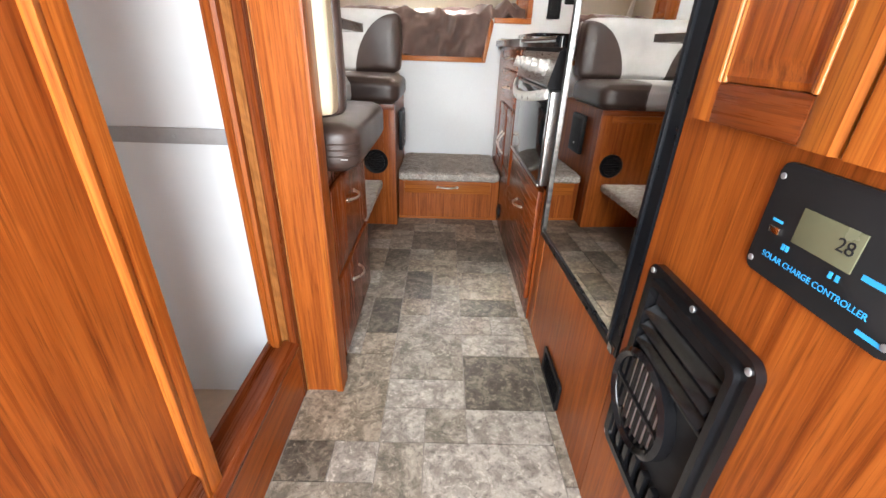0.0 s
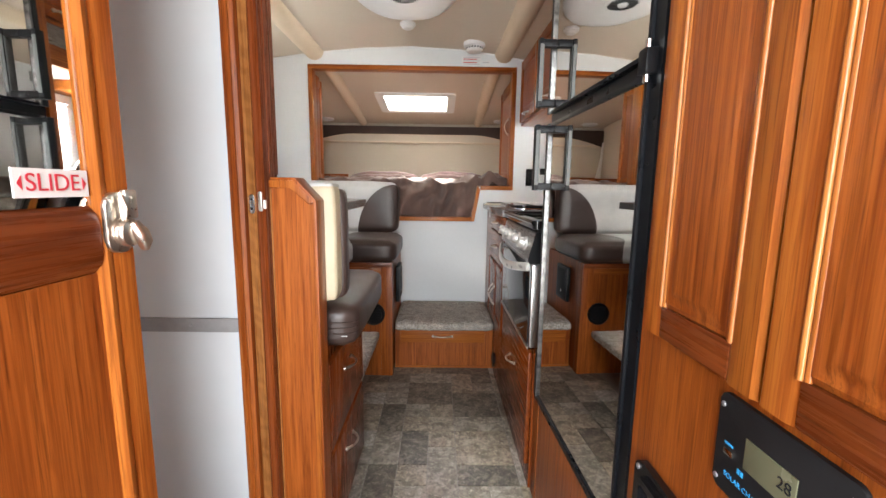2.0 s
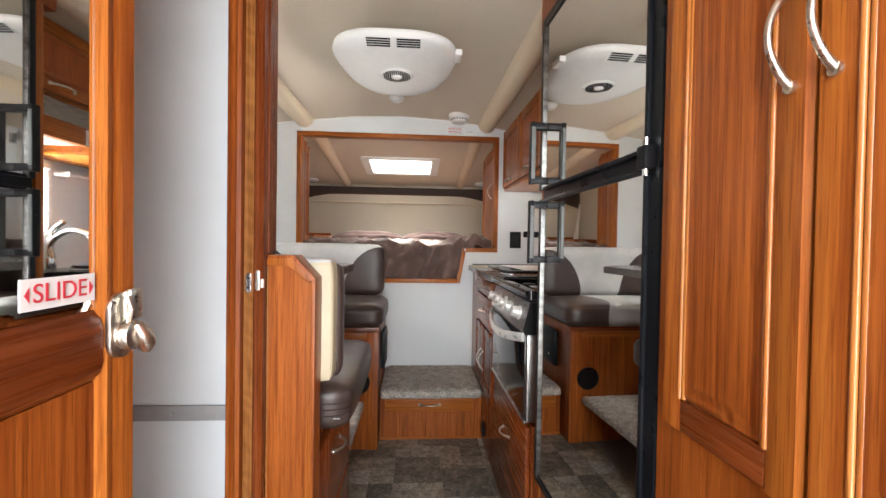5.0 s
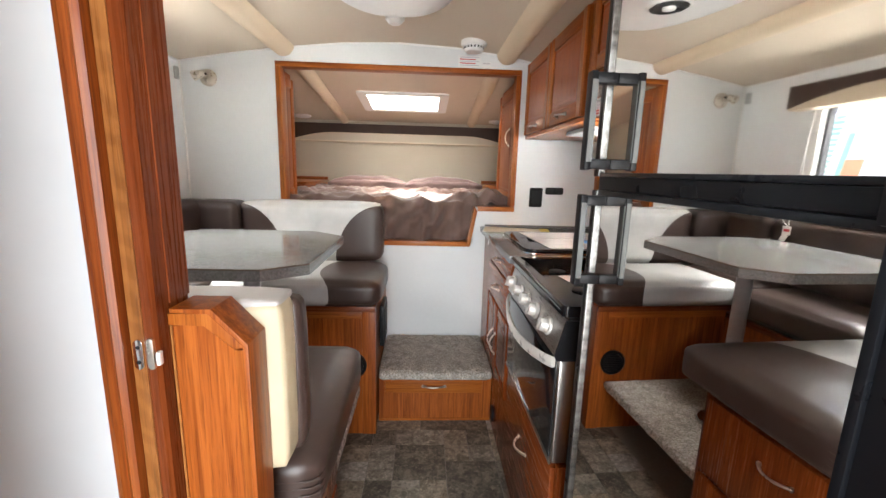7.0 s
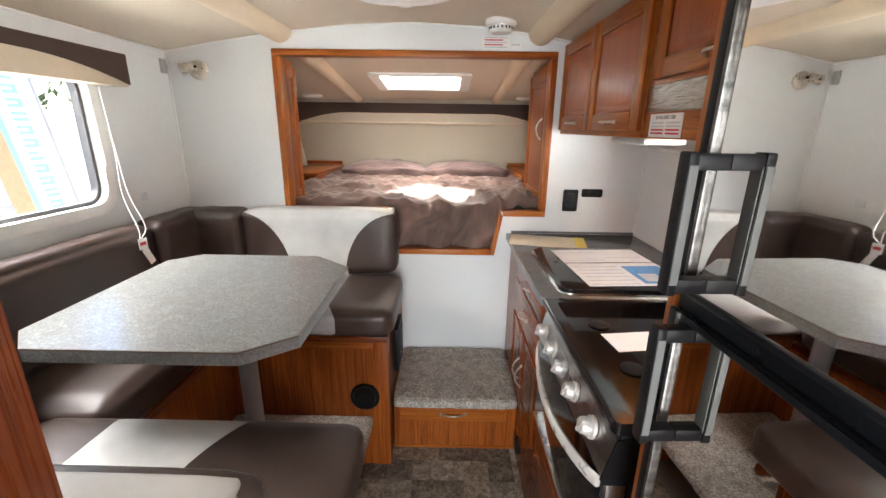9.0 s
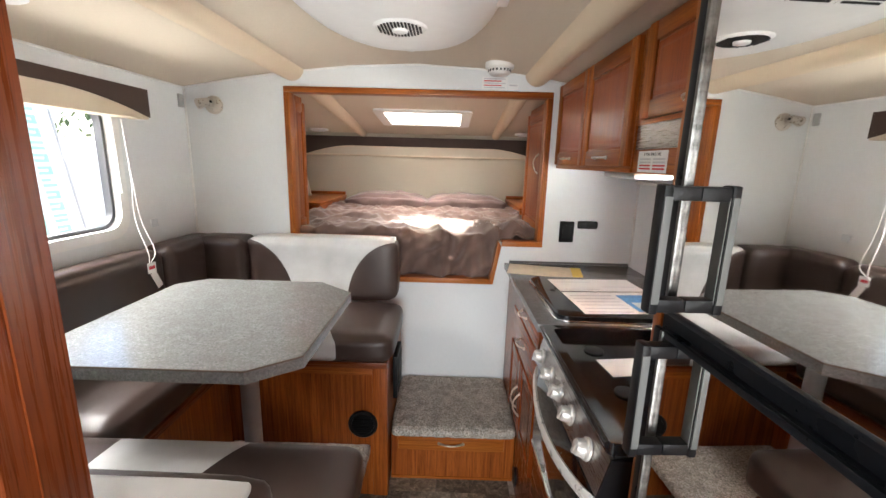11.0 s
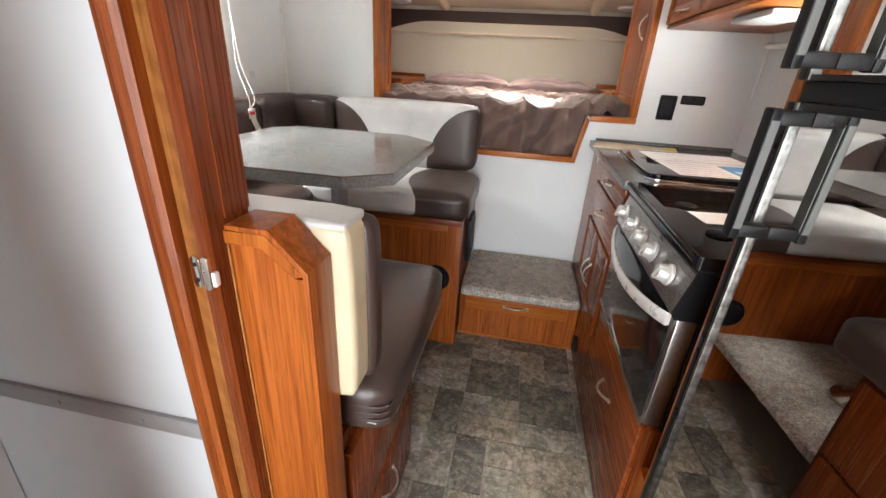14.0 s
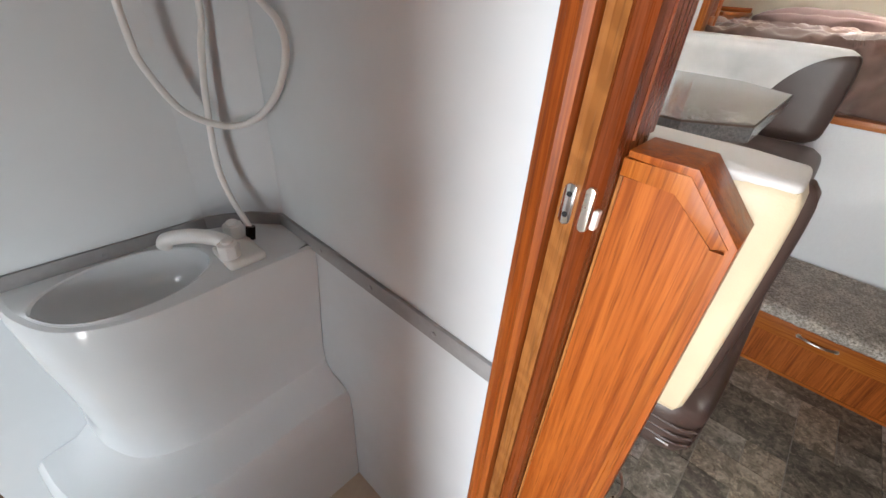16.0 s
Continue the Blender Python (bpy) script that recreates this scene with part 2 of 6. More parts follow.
def wood(name, axis, dark, mid, light, stripes=1.0, rough=0.32, figure=0.0):
    """Lacquered reddish wood with its grain along an axis: ribbon stripes, pores and slow changes of tone."""
    n = Nodes(name, rough)
    along = {"x": (0.025, 1, 1), "y": (1, 0.025, 1), "z": (1, 1, 0.022)}[axis]
    co = n.shifted(along)
    wide = n.noise(co, 26.0 * stripes, 3.0, 0.6, 0.08)
    fine = n.noise(co, 150.0, 5.0, 0.7)
    slow = n.noise(n.shifted((1, 1, 1)), 2.2, 2.0)
    pores = n.noise(n.shifted({"x": (0.03, 1, 1), "y": (1, 0.03, 1), "z": (1, 1, 0.03)}[axis]), 300.0, 2.0, 0.8)
    col = n.ramp(wide, ((0.40, dark), (0.5, mid), (0.60, light)))
    streak = n.noise(co, 70.0 * stripes, 2.0, 0.5, 0.05)
    col = n.mix(n.ramp(streak, ((0.50, 0.0), (0.66, 0.55))), col, dark)
    col = n.mix(0.45, col, n.ramp(fine, ((0.42, dark), (0.56, light))), "MIX")
    if figure:
        wave = n.node("ShaderNodeTexWave", {"Vector": n.shifted({"z": (1, 1, 1)}.get(axis, (1, 1, 1))), "Scale": 14.0, "Distortion": 9.0, "Detail": 3.0}, bands="DIAGONAL")
        col = n.mix(figure, col, n.ramp(wave, ((0.2, dark), (0.8, light))))
    col = n.mix(0.25, col, n.ramp(slow, ((0.3, dark), (0.7, light))))
    col = n.mix(n.ramp(pores, ((0.53, 0.0), (0.68, 0.5))), col, tuple(c * 0.45 for c in dark))
    n.set("Base Color", col)
    n.set("Roughness", n.ramp(fine, ((0.3, rough - 0.05), (0.7, rough + 0.12))))
    n.set("Coat Weight", 0.08), n.set("Coat Roughness", 0.12), n.set("Specular IOR Level", 0.22)
    n.bump(pores, 0.2, 0.0008)
    return n.mat


CHERRY = ((0.140, 0.025, 0.004), (0.280, 0.066, 0.009), (0.405, 0.113, 0.018))
AMBER = ((0.185, 0.036, 0.005), (0.320, 0.086, 0.011), (0.44, 0.142, 0.022))
DEEP = ((0.085, 0.017, 0.004), (0.15, 0.032, 0.007), (0.21, 0.050, 0.011))
MAPLE = ((0.13, 0.026, 0.006), (0.20, 0.044, 0.009), (0.27, 0.066, 0.014))
wood_z = wood("ribbon_wood_upright", "z", *CHERRY, 2.2)
wood_y = wood("ribbon_wood_lengthwise", "y", *CHERRY, 2.2)
wood_x = wood("ribbon_wood_crosswise", "x", *CHERRY, 2.2)
solid_z = wood("solid_wood_upright", "z", *AMBER, 1.0)
solid_y = wood("solid_wood_lengthwise", "y", *AMBER, 1.0)
solid_x = wood("solid_wood_crosswise", "x", *AMBER, 1.0)
deep_z = wood("dark_wood_upright", "z", *DEEP, 1.2, 0.25)
deep_y = wood("dark_wood_lengthwise", "y", *DEEP, 1.2, 0.25)
kitchen_z = wood("kitchen_wood_upright", "z", *MAPLE, 1.2, 0.2)
kitchen_y = wood("kitchen_wood_lengthwise", "y", *MAPLE, 1.2, 0.2)
cabinet_z = wood("cabinet_wood_upright", "z", (0.25, 0.053, 0.011), (0.315, 0.073, 0.015), (0.37, 0.094, 0.020), 1.2, 0.3)
# paler than the stiles: part of the bead's highlight is in its colour
bead_wood = wood("polished_lit_bead_wood", "z", (0.30, 0.085, 0.015), (0.40, 0.13, 0.026), (0.50, 0.19, 0.045), 1.0, 0.16)
bead_wood.node_tree.nodes["Principled BSDF"].inputs["Coat Weight"].default_value = 0.5
deep_x = wood("dark_wood_crosswise", "x", *DEEP, 1.2, 0.25)
figured = wood("figured_wood", "z", (0.17, 0.058, 0.014), (0.29, 0.105, 0.026), (0.40, 0.165, 0.046), 0.8, 0.25, 0.30)


def plain(name, color, rough=0.5, metal=0.0, vary=0.12, scale=30.0, bumpy=0.0, stain=0.0):
    """A nearly even surface with slight changes of tone at two scales."""
    n = Nodes(name, rough, metal)
    a = n.noise(n.shifted((1, 1, 1)), scale, 4.0)
    b = n.noise(n.shifted((1, 1, 1)), scale * 0.09 + 0.8, 3.0)
    col = n.mix(n.ramp(a, ((0.3, 0.0), (0.7, 1.0))), tuple(c * (1 - vary) for c in color), tuple(min(1, c * (1 + vary * 0.6)) for c in color))
    col = n.mix(n.ramp(b, ((0.35, stain), (0.65, 0.0))), col, tuple(c * 0.72 for c in color))
    n.set("Base Color", col)
    n.set("Roughness", n.ramp(a, ((0.25, max(0.0, rough - 0.06)), (0.75, rough + 0.06))))
    if bumpy:
        n.bump(a, bumpy, 0.0015)
    return n.mat


def linen(name, color, contrast=0.10, size=1.0, rough=0.75):
    """Wall covering or cloth with a fine woven or linen relief."""
    n = Nodes(name, rough)
    h = n.noise(n.shifted((1, 1, 14), spread=0), 40.0 * size, 4.0)
    v = n.noise(n.shifted((14, 14, 1), spread=0), 30.0 * size, 4.0)
    slow = n.noise(n.shifted((1, 1, 1), spread=0), 1.7, 2.0)
    both = n.mix(0.5, h, v)
    col = n.ramp(both, ((0.35, tuple(c * (1 - contrast) for c in color)), (0.65, color)))
    col = n.mix(n.ramp(slow, ((0.35, 0.10), (0.65, 0.0))), col, tuple(c * 0.85 for c in color))
    n.set("Base Color", col)
    n.bump(both, 0.10, 0.001)
    return n.mat


def leather(name, color, rough=0.36, tone=None):
    """Vinyl upholstery with a fine pebble; tone is a second colour inside an ellipse on two axes."""
    n = Nodes(name, rough)
    peb = n.tree.nodes.new("ShaderNodeTexVoronoi")
    peb.inputs["Scale"].default_value = 420.0
    n.tree.links.new(n.shifted((1, 1, 1)), peb.inputs["Vector"])
    slow = n.noise(n.shifted((1, 1, 1)), 5.0, 4.0)

    def shade(c):
        return n.mix(n.ramp(slow, ((0.3, 0.0), (0.7, 1.0))), tuple(k * 0.82 for k in c), tuple(k * 1.12 for k in c))

    col = shade(color)
    if tone:
        other, spots = tone
        sep = n.tree.nodes.new("ShaderNodeSeparateXYZ")
        n.tree.links.new(n.where(True), sep.inputs[0])
        best = None
        for (ia, ca, ra), (ib, cb, rb) in spots:
            da = n.node("ShaderNodeMath", {0: n.node("ShaderNodeMath", {0: sep.outputs[ia], 1: ca}, op="SUBTRACT"), 1: ra}, op="DIVIDE")
            db = n.node("ShaderNodeMath", {0: n.node("ShaderNodeMath", {0: sep.outputs[ib], 1: cb}, op="SUBTRACT"), 1: rb}, op="DIVIDE")
            d = n.node("ShaderNodeMath", {0: n.node("ShaderNodeMath", {0: da, 1: da}, op="MULTIPLY"), 1: n.node("ShaderNodeMath", {0: db, 1: db}, op="MULTIPLY")}, op="ADD")
            best = d if best is None else n.node("ShaderNodeMath", {0: best, 1: d}, op="MINIMUM")
        col = n.mix(n.node("ShaderNodeMath", {0: best, 1: 1.0}, op="LESS_THAN"), col, shade(other))
    n.set("Base Color", col)
    n.set("Roughness", n.ramp(slow, ((0.3, rough - 0.07), (0.7, rough + 0.08))))
    n.bump(n.mix(0.75, slow, peb.outputs["Distance"]), 0.16, 0.0012)
    return n.mat


BROWN = (0.052, 0.033, 0.027)
PALE = (0.50, 0.495, 0.48)
vinyl_brown = leather("brown_vinyl", BROWN)
vinyl_cream = leather("cream_vinyl", (0.62, 0.53, 0.36), 0.5)
vinyl_pale = leather("pale_vinyl", PALE, 0.42)
two_tone_back = leather("two_tone_back_vinyl", PALE, 0.38, (BROWN, [((0, -0.225, 0.25), (2, 0.77, 0.345)), ((0, -1.0, 0.25), (2, 0.77, 0.345))]))
two_tone_seat = leather("two_tone_seat_vinyl", PALE, 0.36, (BROWN, [((0, -0.15, 0.34), (1, 2.45, 0.36))]))
two_tone_near = leather("two_tone_near_seat_vinyl", PALE, 0.36, (BROWN, [((0, -0.13, 0.44), (1, 1.28, 0.52)), ((0, -1.22, 0.39), (1, 1.62, 0.95))]))
wall_linen = linen("pale_linen_wall", (0.76, 0.785, 0.79), 0.09)
head_cloth = linen("beige_ceiling_cloth", (0.64, 0.56, 0.45), 0.07, 2.0, 0.9)
beam_cloth = linen("beige_padded_cloth", (0.70, 0.585, 0.43), 0.06, 2.0, 0.9)
white_plastic = plain("white_plastic", (0.80, 0.80, 0.78), 0.35, 0, 0.03)
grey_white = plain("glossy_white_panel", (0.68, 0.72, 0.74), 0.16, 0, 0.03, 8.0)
# darker, less glossy copy of the wall white, holding down glare on the corner
dulled_white = plain("dulled_white_panel", (0.60, 0.635, 0.655), 0.5, 0, 0.03, 8.0)
shower_white = plain("moulded_shower_plastic", (0.75, 0.785, 0.80), 0.10, 0, 0.03, 6.0)
tan_floor = plain("tan_shower_floor", (0.52, 0.44, 0.34), 0.5, 0, 0.1)
grey_strip = plain("grey_strip", (0.30, 0.30, 0.30), 0.45, 0, 0.08, 60)
black_plastic = plain("black_plastic", (0.008, 0.008, 0.009), 0.36, 0, 0.05, 20)
black_matt = plain("black_matt_plastic", (0.016, 0.016, 0.017), 0.5, 0, 0.08, 40)
black_frame = plain("black_frame", (0.007, 0.008, 0.010), 0.30, 0.0, 0.05, 20)
for m in (black_plastic, black_matt, black_frame):
    m.node_tree.nodes["Principled BSDF"].inputs["Specular IOR Level"].default_value = 0.16
black_glass = plain("black_glass", (0.008, 0.008, 0.009), 0.07, 0, 0.1, 10)
chrome = plain("chrome", (0.78, 0.77, 0.75), 0.12, 1.0, 0.05, 40)
nickel = plain("brushed_nickel", (0.66, 0.61, 0.54), 0.3, 1.0, 0.08, 90)


def brushed(name, color):
    """Metal with fine parallel scratches."""
    n = Nodes(name, 0.3, 1.0)
    line = n.noise(n.shifted((1, 0.02, 1)), 900.0, 3.0, 0.7)
    n.set("Base Color", n.ramp(line, ((0.3, tuple(c * 0.86 for c in color)), (0.7, color))))
    n.set("Roughness", n.ramp(line, ((0.3, 0.24), (0.7, 0.34))))
    return n.mat


steel = brushed("stainless_steel", (0.50, 0.48, 0.46))
hood_steel = brushed("dull_hood_steel", (0.30, 0.28, 0.26))
grey_metal = plain("grey_painted_metal", (0.36, 0.36, 0.37), 0.35, 0.6, 0.06, 40)
sleeve_metal = plain("dull_sleeve_metal", (0.17, 0.167, 0.16), 0.36, 1.0, 0.6, 60)
grip_silver = plain("satin_silver", (0.115, 0.12, 0.115), 0.5, 0.0, 0.06, 40)
knob_white = plain("silver_plastic", (0.62, 0.60, 0.56), 0.3, 0.35, 0.05)
paper = plain("paper", (0.80, 0.80, 0.79), 0.7, 0, 0.03)
yellow_paper = plain("yellow_paper", (0.72, 0.55, 0.10), 0.7, 0, 0.05)
blue_ink = plain("blue_print", (0.10, 0.30, 0.62), 0.6, 0, 0.3, 90)
red_ink = plain("red_print", (0.60, 0.04, 0.06), 0.6)
grey_ink = plain("grey_print", (0.58, 0.58, 0.60), 0.7)
cyan_ink = plain("cyan_print", (0.03, 0.34, 0.72), 0.5)
pad_grey = plain("pale_grey_plate", (0.42, 0.43, 0.43), 0.5)
edge_brown = plain("brown_edge_line", (0.10, 0.065, 0.045), 0.5)
lcd = plain("lcd", (0.135, 0.138, 0.085), 0.25, 0, 0.05)
# banner inks mixed pale: the washed-out glare outdoors is put into their colour
green_ink = plain("overexposed_green_print", (0.30, 0.58, 0.47), 0.6)
orange_ink = plain("overexposed_orange_print", (0.80, 0.33, 0.18), 0.6)
gloss_black = plain("glossy_black_enamel", (0.007, 0.007, 0.008), 0.17, 0, 0.1, 30)
rubber = plain("rubber_seal", (0.05, 0.05, 0.055), 0.5)
valance_brown = linen("brown_valance_cloth", (0.055, 0.03, 0.022), 0.2, 2.0, 0.7)
shade_cloth = linen("beige_shade_cloth", (0.62, 0.53, 0.40), 0.06, 2.0, 0.85)
wall_beige = linen("beige_front_cloth", (0.58, 0.53, 0.43), 0.06, 2.0, 0.85)


def mirror_glass(name, tint, rough):
    n = Nodes(name, rough, 1.0, tint)
    smear = n.noise(n.shifted((1, 1, 1)), 6.0, 4.0)
    n.set("Roughness", n.ramp(smear, ((0.4, rough), (0.75, rough + 0.03))))
    return n.mat


fridge_mirror = mirror_glass("dark_mirror_glass", (0.84, 0.83, 0.81), 0.006)
clear_mirror = mirror_glass("mirror_glass", (0.86, 0.87, 0.87), 0.004)


def glass(name, tint=(1, 1, 1)):
    n = Nodes(name, 0.02, 0.0, tint)
    n.set("Transmission Weight", 1.0), n.set("IOR", 1.2)
    return n.mat


pane_glass = glass("window_glass")


def carpet_material():
    n = Nodes("grey_carpet", 0.95)
    a = n.noise(n.shifted((1, 1, 1)), 120.0, 4.0, 0.8)
    b = n.noise(n.shifted((1, 1, 1)), 26.0, 3.0, 0.6)
    col = n.ramp(a, ((0.34, (0.13, 0.115, 0.095)), (0.47, (0.42, 0.375, 0.32)), (0.60, (0.74, 0.69, 0.61))))
    col = n.mix(n.ramp(b, ((0.35, 0.45), (0.6, 0.0))), col, (0.14, 0.12, 0.10))
    n.set("Base Color", col)
    n.bump(a, 0.9, 0.006)
    return n.mat


def laminate():
    n = Nodes("grey_stone_laminate", 0.22)
    a = n.noise(n.shifted((1, 1, 1)), 150.0, 6.0, 0.7, 0.8)
    b = n.noise(n.shifted((1, 1, 1)), 22.0, 5.0, 0.65, 0.8)
    col = n.ramp(a, ((0.36, (0.120, 0.122, 0.120)), (0.5, (0.175, 0.177, 0.174)), (0.64, (0.245, 0.248, 0.246))))
    col = n.mix(n.ramp(b, ((0.42, 0.4), (0.58, 0.0))), col, (0.140, 0.137, 0.128))
    n.set("Base Color", col)
    n.set("Roughness", n.ramp(a, ((0.3, 0.11), (0.7, 0.19))))
    return n.mat


def slate(name, c0, c1, c2):
    """One tone of the slate-look floor pieces, with light flakes and darker clouds."""
    n = Nodes(name, 0.38)
    a = n.noise(n.shifted((1, 1, 1), spread=9.0), 16.0, 8.0, 0.72, 0.9)
    b = n.noise(n.shifted((1, 1, 1), spread=5.0), 55.0, 6.0, 0.75, 0.4)
    col = n.ramp(a, ((0.40, c0), (0.5, c1), (0.60, c2)))
    col = n.mix(n.ramp(b, ((0.54, 0.0), (0.64, 0.75))), col, tuple(min(1, c * 1.5) for c in c2))
    col = n.mix(n.ramp(b, ((0.36, 0.85), (0.46, 0.0))), col, tuple(c * 0.55 for c in c0))
    n.set("Base Color", col)
    n.set("Roughness", n.ramp(b, ((0.3, 0.28), (0.7, 0.5))))
    n.bump(n.mix(0.5, a, b), 0.25, 0.0012)
    return n.mat


carpet = carpet_material()
stone_laminate = laminate()
SLATES = {
    "d": slate("slate_dark", (0.058, 0.050, 0.038), (0.108, 0.094, 0.072), (0.205, 0.18, 0.14)),
    "b": slate("slate_brown", (0.13, 0.105, 0.074), (0.225, 0.19, 0.14), (0.34, 0.29, 0.22)),
    "g": slate("slate_grey", (0.135, 0.119, 0.092), (0.22, 0.196, 0.156), (0.33, 0.30, 0.245)),
    "l": slate("slate_light", (0.21, 0.19, 0.16), (0.31, 0.285, 0.245), (0.42, 0.39, 0.34)),
}
grout = plain("pale_grout", (0.23, 0.21, 0.18), 0.7, 0, 0.2, 120)


def bedding(name, color):
    n = Nodes(name, 0.85)
    a = n.noise(n.shifted((1, 1, 1)), 300.0, 3.0)
    b = n.noise(n.shifted((1, 1, 1)), 7.0, 4.0)
    n.set("Base Color", n.mix(n.ramp(b, ((0.35, 0.0), (0.65, 1.0))), tuple(c * 0.8 for c in color), tuple(c * 1.15 for c in color)))
    n.set("Sheen Weight", 0.3), n.set("Sheen Roughness", 0.4)
    n.bump(n.mix(0.7, a, b), 0.3, 0.003)
    return n.mat


quilt_cloth = bedding("brown_quilt_cloth", (0.155, 0.098, 0.080))
pillow_cloth = bedding("mauve_pillow_cloth", (0.172, 0.115, 0.106))

# ---- structure ----
FRONT, LEFT, RIGHT = 2.85, -1.34, 1.07
FACE, KITCHEN = 0.412, 0.405


def plane_wall(name, rows, mat, label):
    return structure(name, boxes(*rows), mat, label, "wall", smooth=False)


structure("floor", box(-1.40, 1.12, -0.62, FRONT, -0.06, -0.004), grout, "pale joint lines under slate-look floor tiles", "floor", smooth=False)
plane_wall("wall_front", [
    (-1.40, -0.79, FRONT, FRONT + 0.05, 0, 2.06), (0.55, 1.12, FRONT, FRONT + 0.05, 0, 2.06), (-0.79, 0.55, FRONT, FRONT + 0.05, 1.872, 2.06),
    (-0.79, -0.24, FRONT, FRONT + 0.05, 0, 1.115), (-0.24, 0.302, FRONT, FRONT + 0.05, 0, 0.895)],
    wall_linen, "pale linen-patterned front wall with an opening to the bed")
structure("wall_front_notch", prism([(0.302, 0.0), (0.55, 0.0), (0.55, 1.11), (0.340, 1.11), (0.302, 0.895)], "y", FRONT, FRONT + 0.05), wall_linen, "pale front wall below the stepped bed opening", "wall", smooth=False)
WY0, WY1, WZ0, WZ1 = 1.30, 2.34, 1.215, 1.74
plane_wall("wall_left", [
    (LEFT - 0.05, LEFT, -0.62, WY0, 0, 2.0), (LEFT - 0.05, LEFT, WY1, 2.849, 0, 2.0),
    (LEFT - 0.05, LEFT, WY0, WY1, 0, WZ0), (LEFT - 0.05, LEFT, WY0, WY1, WZ1, 2.0)], wall_linen, "pale linen-patterned side wall beside the dinette")
KY0, KY1, KZ0, KZ1 = 1.46, 2.07, 1.12, 1.50
plane_wall("wall_right", [
    (RIGHT, RIGHT + 0.05, -0.62, KY0, 0, 2.0), (RIGHT, RIGHT + 0.05, KY1, 2.849, 0, 2.0),
    (RIGHT, RIGHT + 0.05, KY0, KY1, 0, KZ0), (RIGHT, RIGHT + 0.05, KY0, KY1, KZ1, 2.0)], wall_linen, "pale linen-patterned side wall behind the kitchen")
plane_wall("wall_rear", [
    (-1.40, -0.33, -0.67, -0.62, -0.06, 2.06), (0.40, 1.12, -0.67, -0.62, -0.06, 2.06), (-0.33, 0.40, -0.67, -0.62, 1.93, 2.06)], wall_linen, "pale rear wall with the open entry")
structure("wall_bathroom", boxes((LEFT, -0.413, 0.944, 1.0, 0.0, 2.0)), wall_linen, "pale partition wall behind the dinette bench", "wall", smooth=False)

# ceiling: flat arch with sloping sides
arch = [(-1.40, 1.872), (-1.10, 1.925), (-0.78, 1.972), (-0.45, 2.006), (-0.13, 2.020), (0.20, 2.005), (0.48, 1.972), (0.75, 1.925), (1.12, 1.872)]
structure("ceiling", prism(arch + [(x, z + 0.05) for x, z in arch[::-1]], "y", -0.62, FRONT), head_cloth, "beige cloth-covered arched ceiling", "ceiling")
for x in (-0.77, 0.485):
    bm = prism([(x + 0.062 * math.cos(radians(a)), 1.985 + 0.062 * math.sin(radians(a))) for a in range(180, 361, 15)] , "y", -0.60, FRONT - 0.004)
    structure("trim", bm, beam_cloth, "beige padded roll along the ceiling", "trim")
edge = [(x, z - 0.004) for x, z in arch if -1.34 < x < 1.07]
edge = [(-1.335, 1.880)] + edge + [(1.065, 1.877)]
structure("trim", tube([(x, FRONT - 0.004, z) for x, z in edge], 0.005, 6), white_plastic, "thin white bead where wall meets ceiling", "trim")
for x, z in ((LEFT + 0.004, 1.878), (RIGHT - 0.004, 1.875)):
    structure("trim", tube([(x, -0.6, z), (x, FRONT - 0.004, z)], 0.005, 6), white_plastic, "thin white bead where wall meets ceiling", "trim")
    structure("trim", tube([(x, FRONT - 0.004, 0.3), (x, FRONT - 0.004, 1.875)], 0.005, 6), white_plastic, "thin white corner bead", "trim")

# sleeping loft over the cab
LOFT = 4.56
structure("floor_loft", boxes((-1.40, 1.12, FRONT + 0.05, LOFT, 0.80, 0.86)), wood_x, "wooden bed base over the cab", "floor", smooth=False)
plane_wall("wall_loft_front", [(-1.40, 1.12, LOFT, LOFT + 0.05, 0.80, 2.0)], wall_beige, "beige cloth wall at the head of the bed")
plane_wall("wall_loft_left", [(LEFT - 0.06, LEFT - 0.004, FRONT + 0.05, LOFT, 0.80, 2.0)], wall_beige, "beige side wall beside the bed")
plane_wall("wall_loft_right", [(RIGHT + 0.004, RIGHT + 0.06, FRONT + 0.05, LOFT, 0.80, 2.0)], wall_beige, "beige side wall beside the bed")
HX0, HX1, HY0, HY1 = -0.43, 0.14, 3.59, 4.05


def loft_z(y):
    return 1.945 - 0.100 * (y - 2.9)


def slab(x0, x1, y0, y1, bm):
    prism([(y0, loft_z(y0)), (y1, loft_z(y1)), (y1, loft_z(y1) + 0.12), (y0, loft_z(y0) + 0.12)], "x", x0, x1, bm=bm)


bm = bmesh.new()
for r in ((-1.40, HX0, 2.90, LOFT), (HX1, 1.12, 2.90, LOFT), (HX0, HX1, 2.90, HY0), (HX0, HX1, HY1, LOFT)):
    slab(*r, bm)
structure("ceiling_loft", bm, head_cloth, "beige cloth ceiling sloping down over the bed", "ceiling", smooth=False)
for x, dx in ((-0.72, -0.02), (0.44, 0.02)):
    structure("trim", tube([(x + dx * (y - 2.9), y, loft_z(y) - 0.004) for y in (2.905, 3.3, 3.8, 4.2, 4.5)], 0.045, 12, None, (0.05, 0.05, 0.047, 0.043, 0.04)), beam_cloth, "beige padded roll along the loft ceiling", "trim")

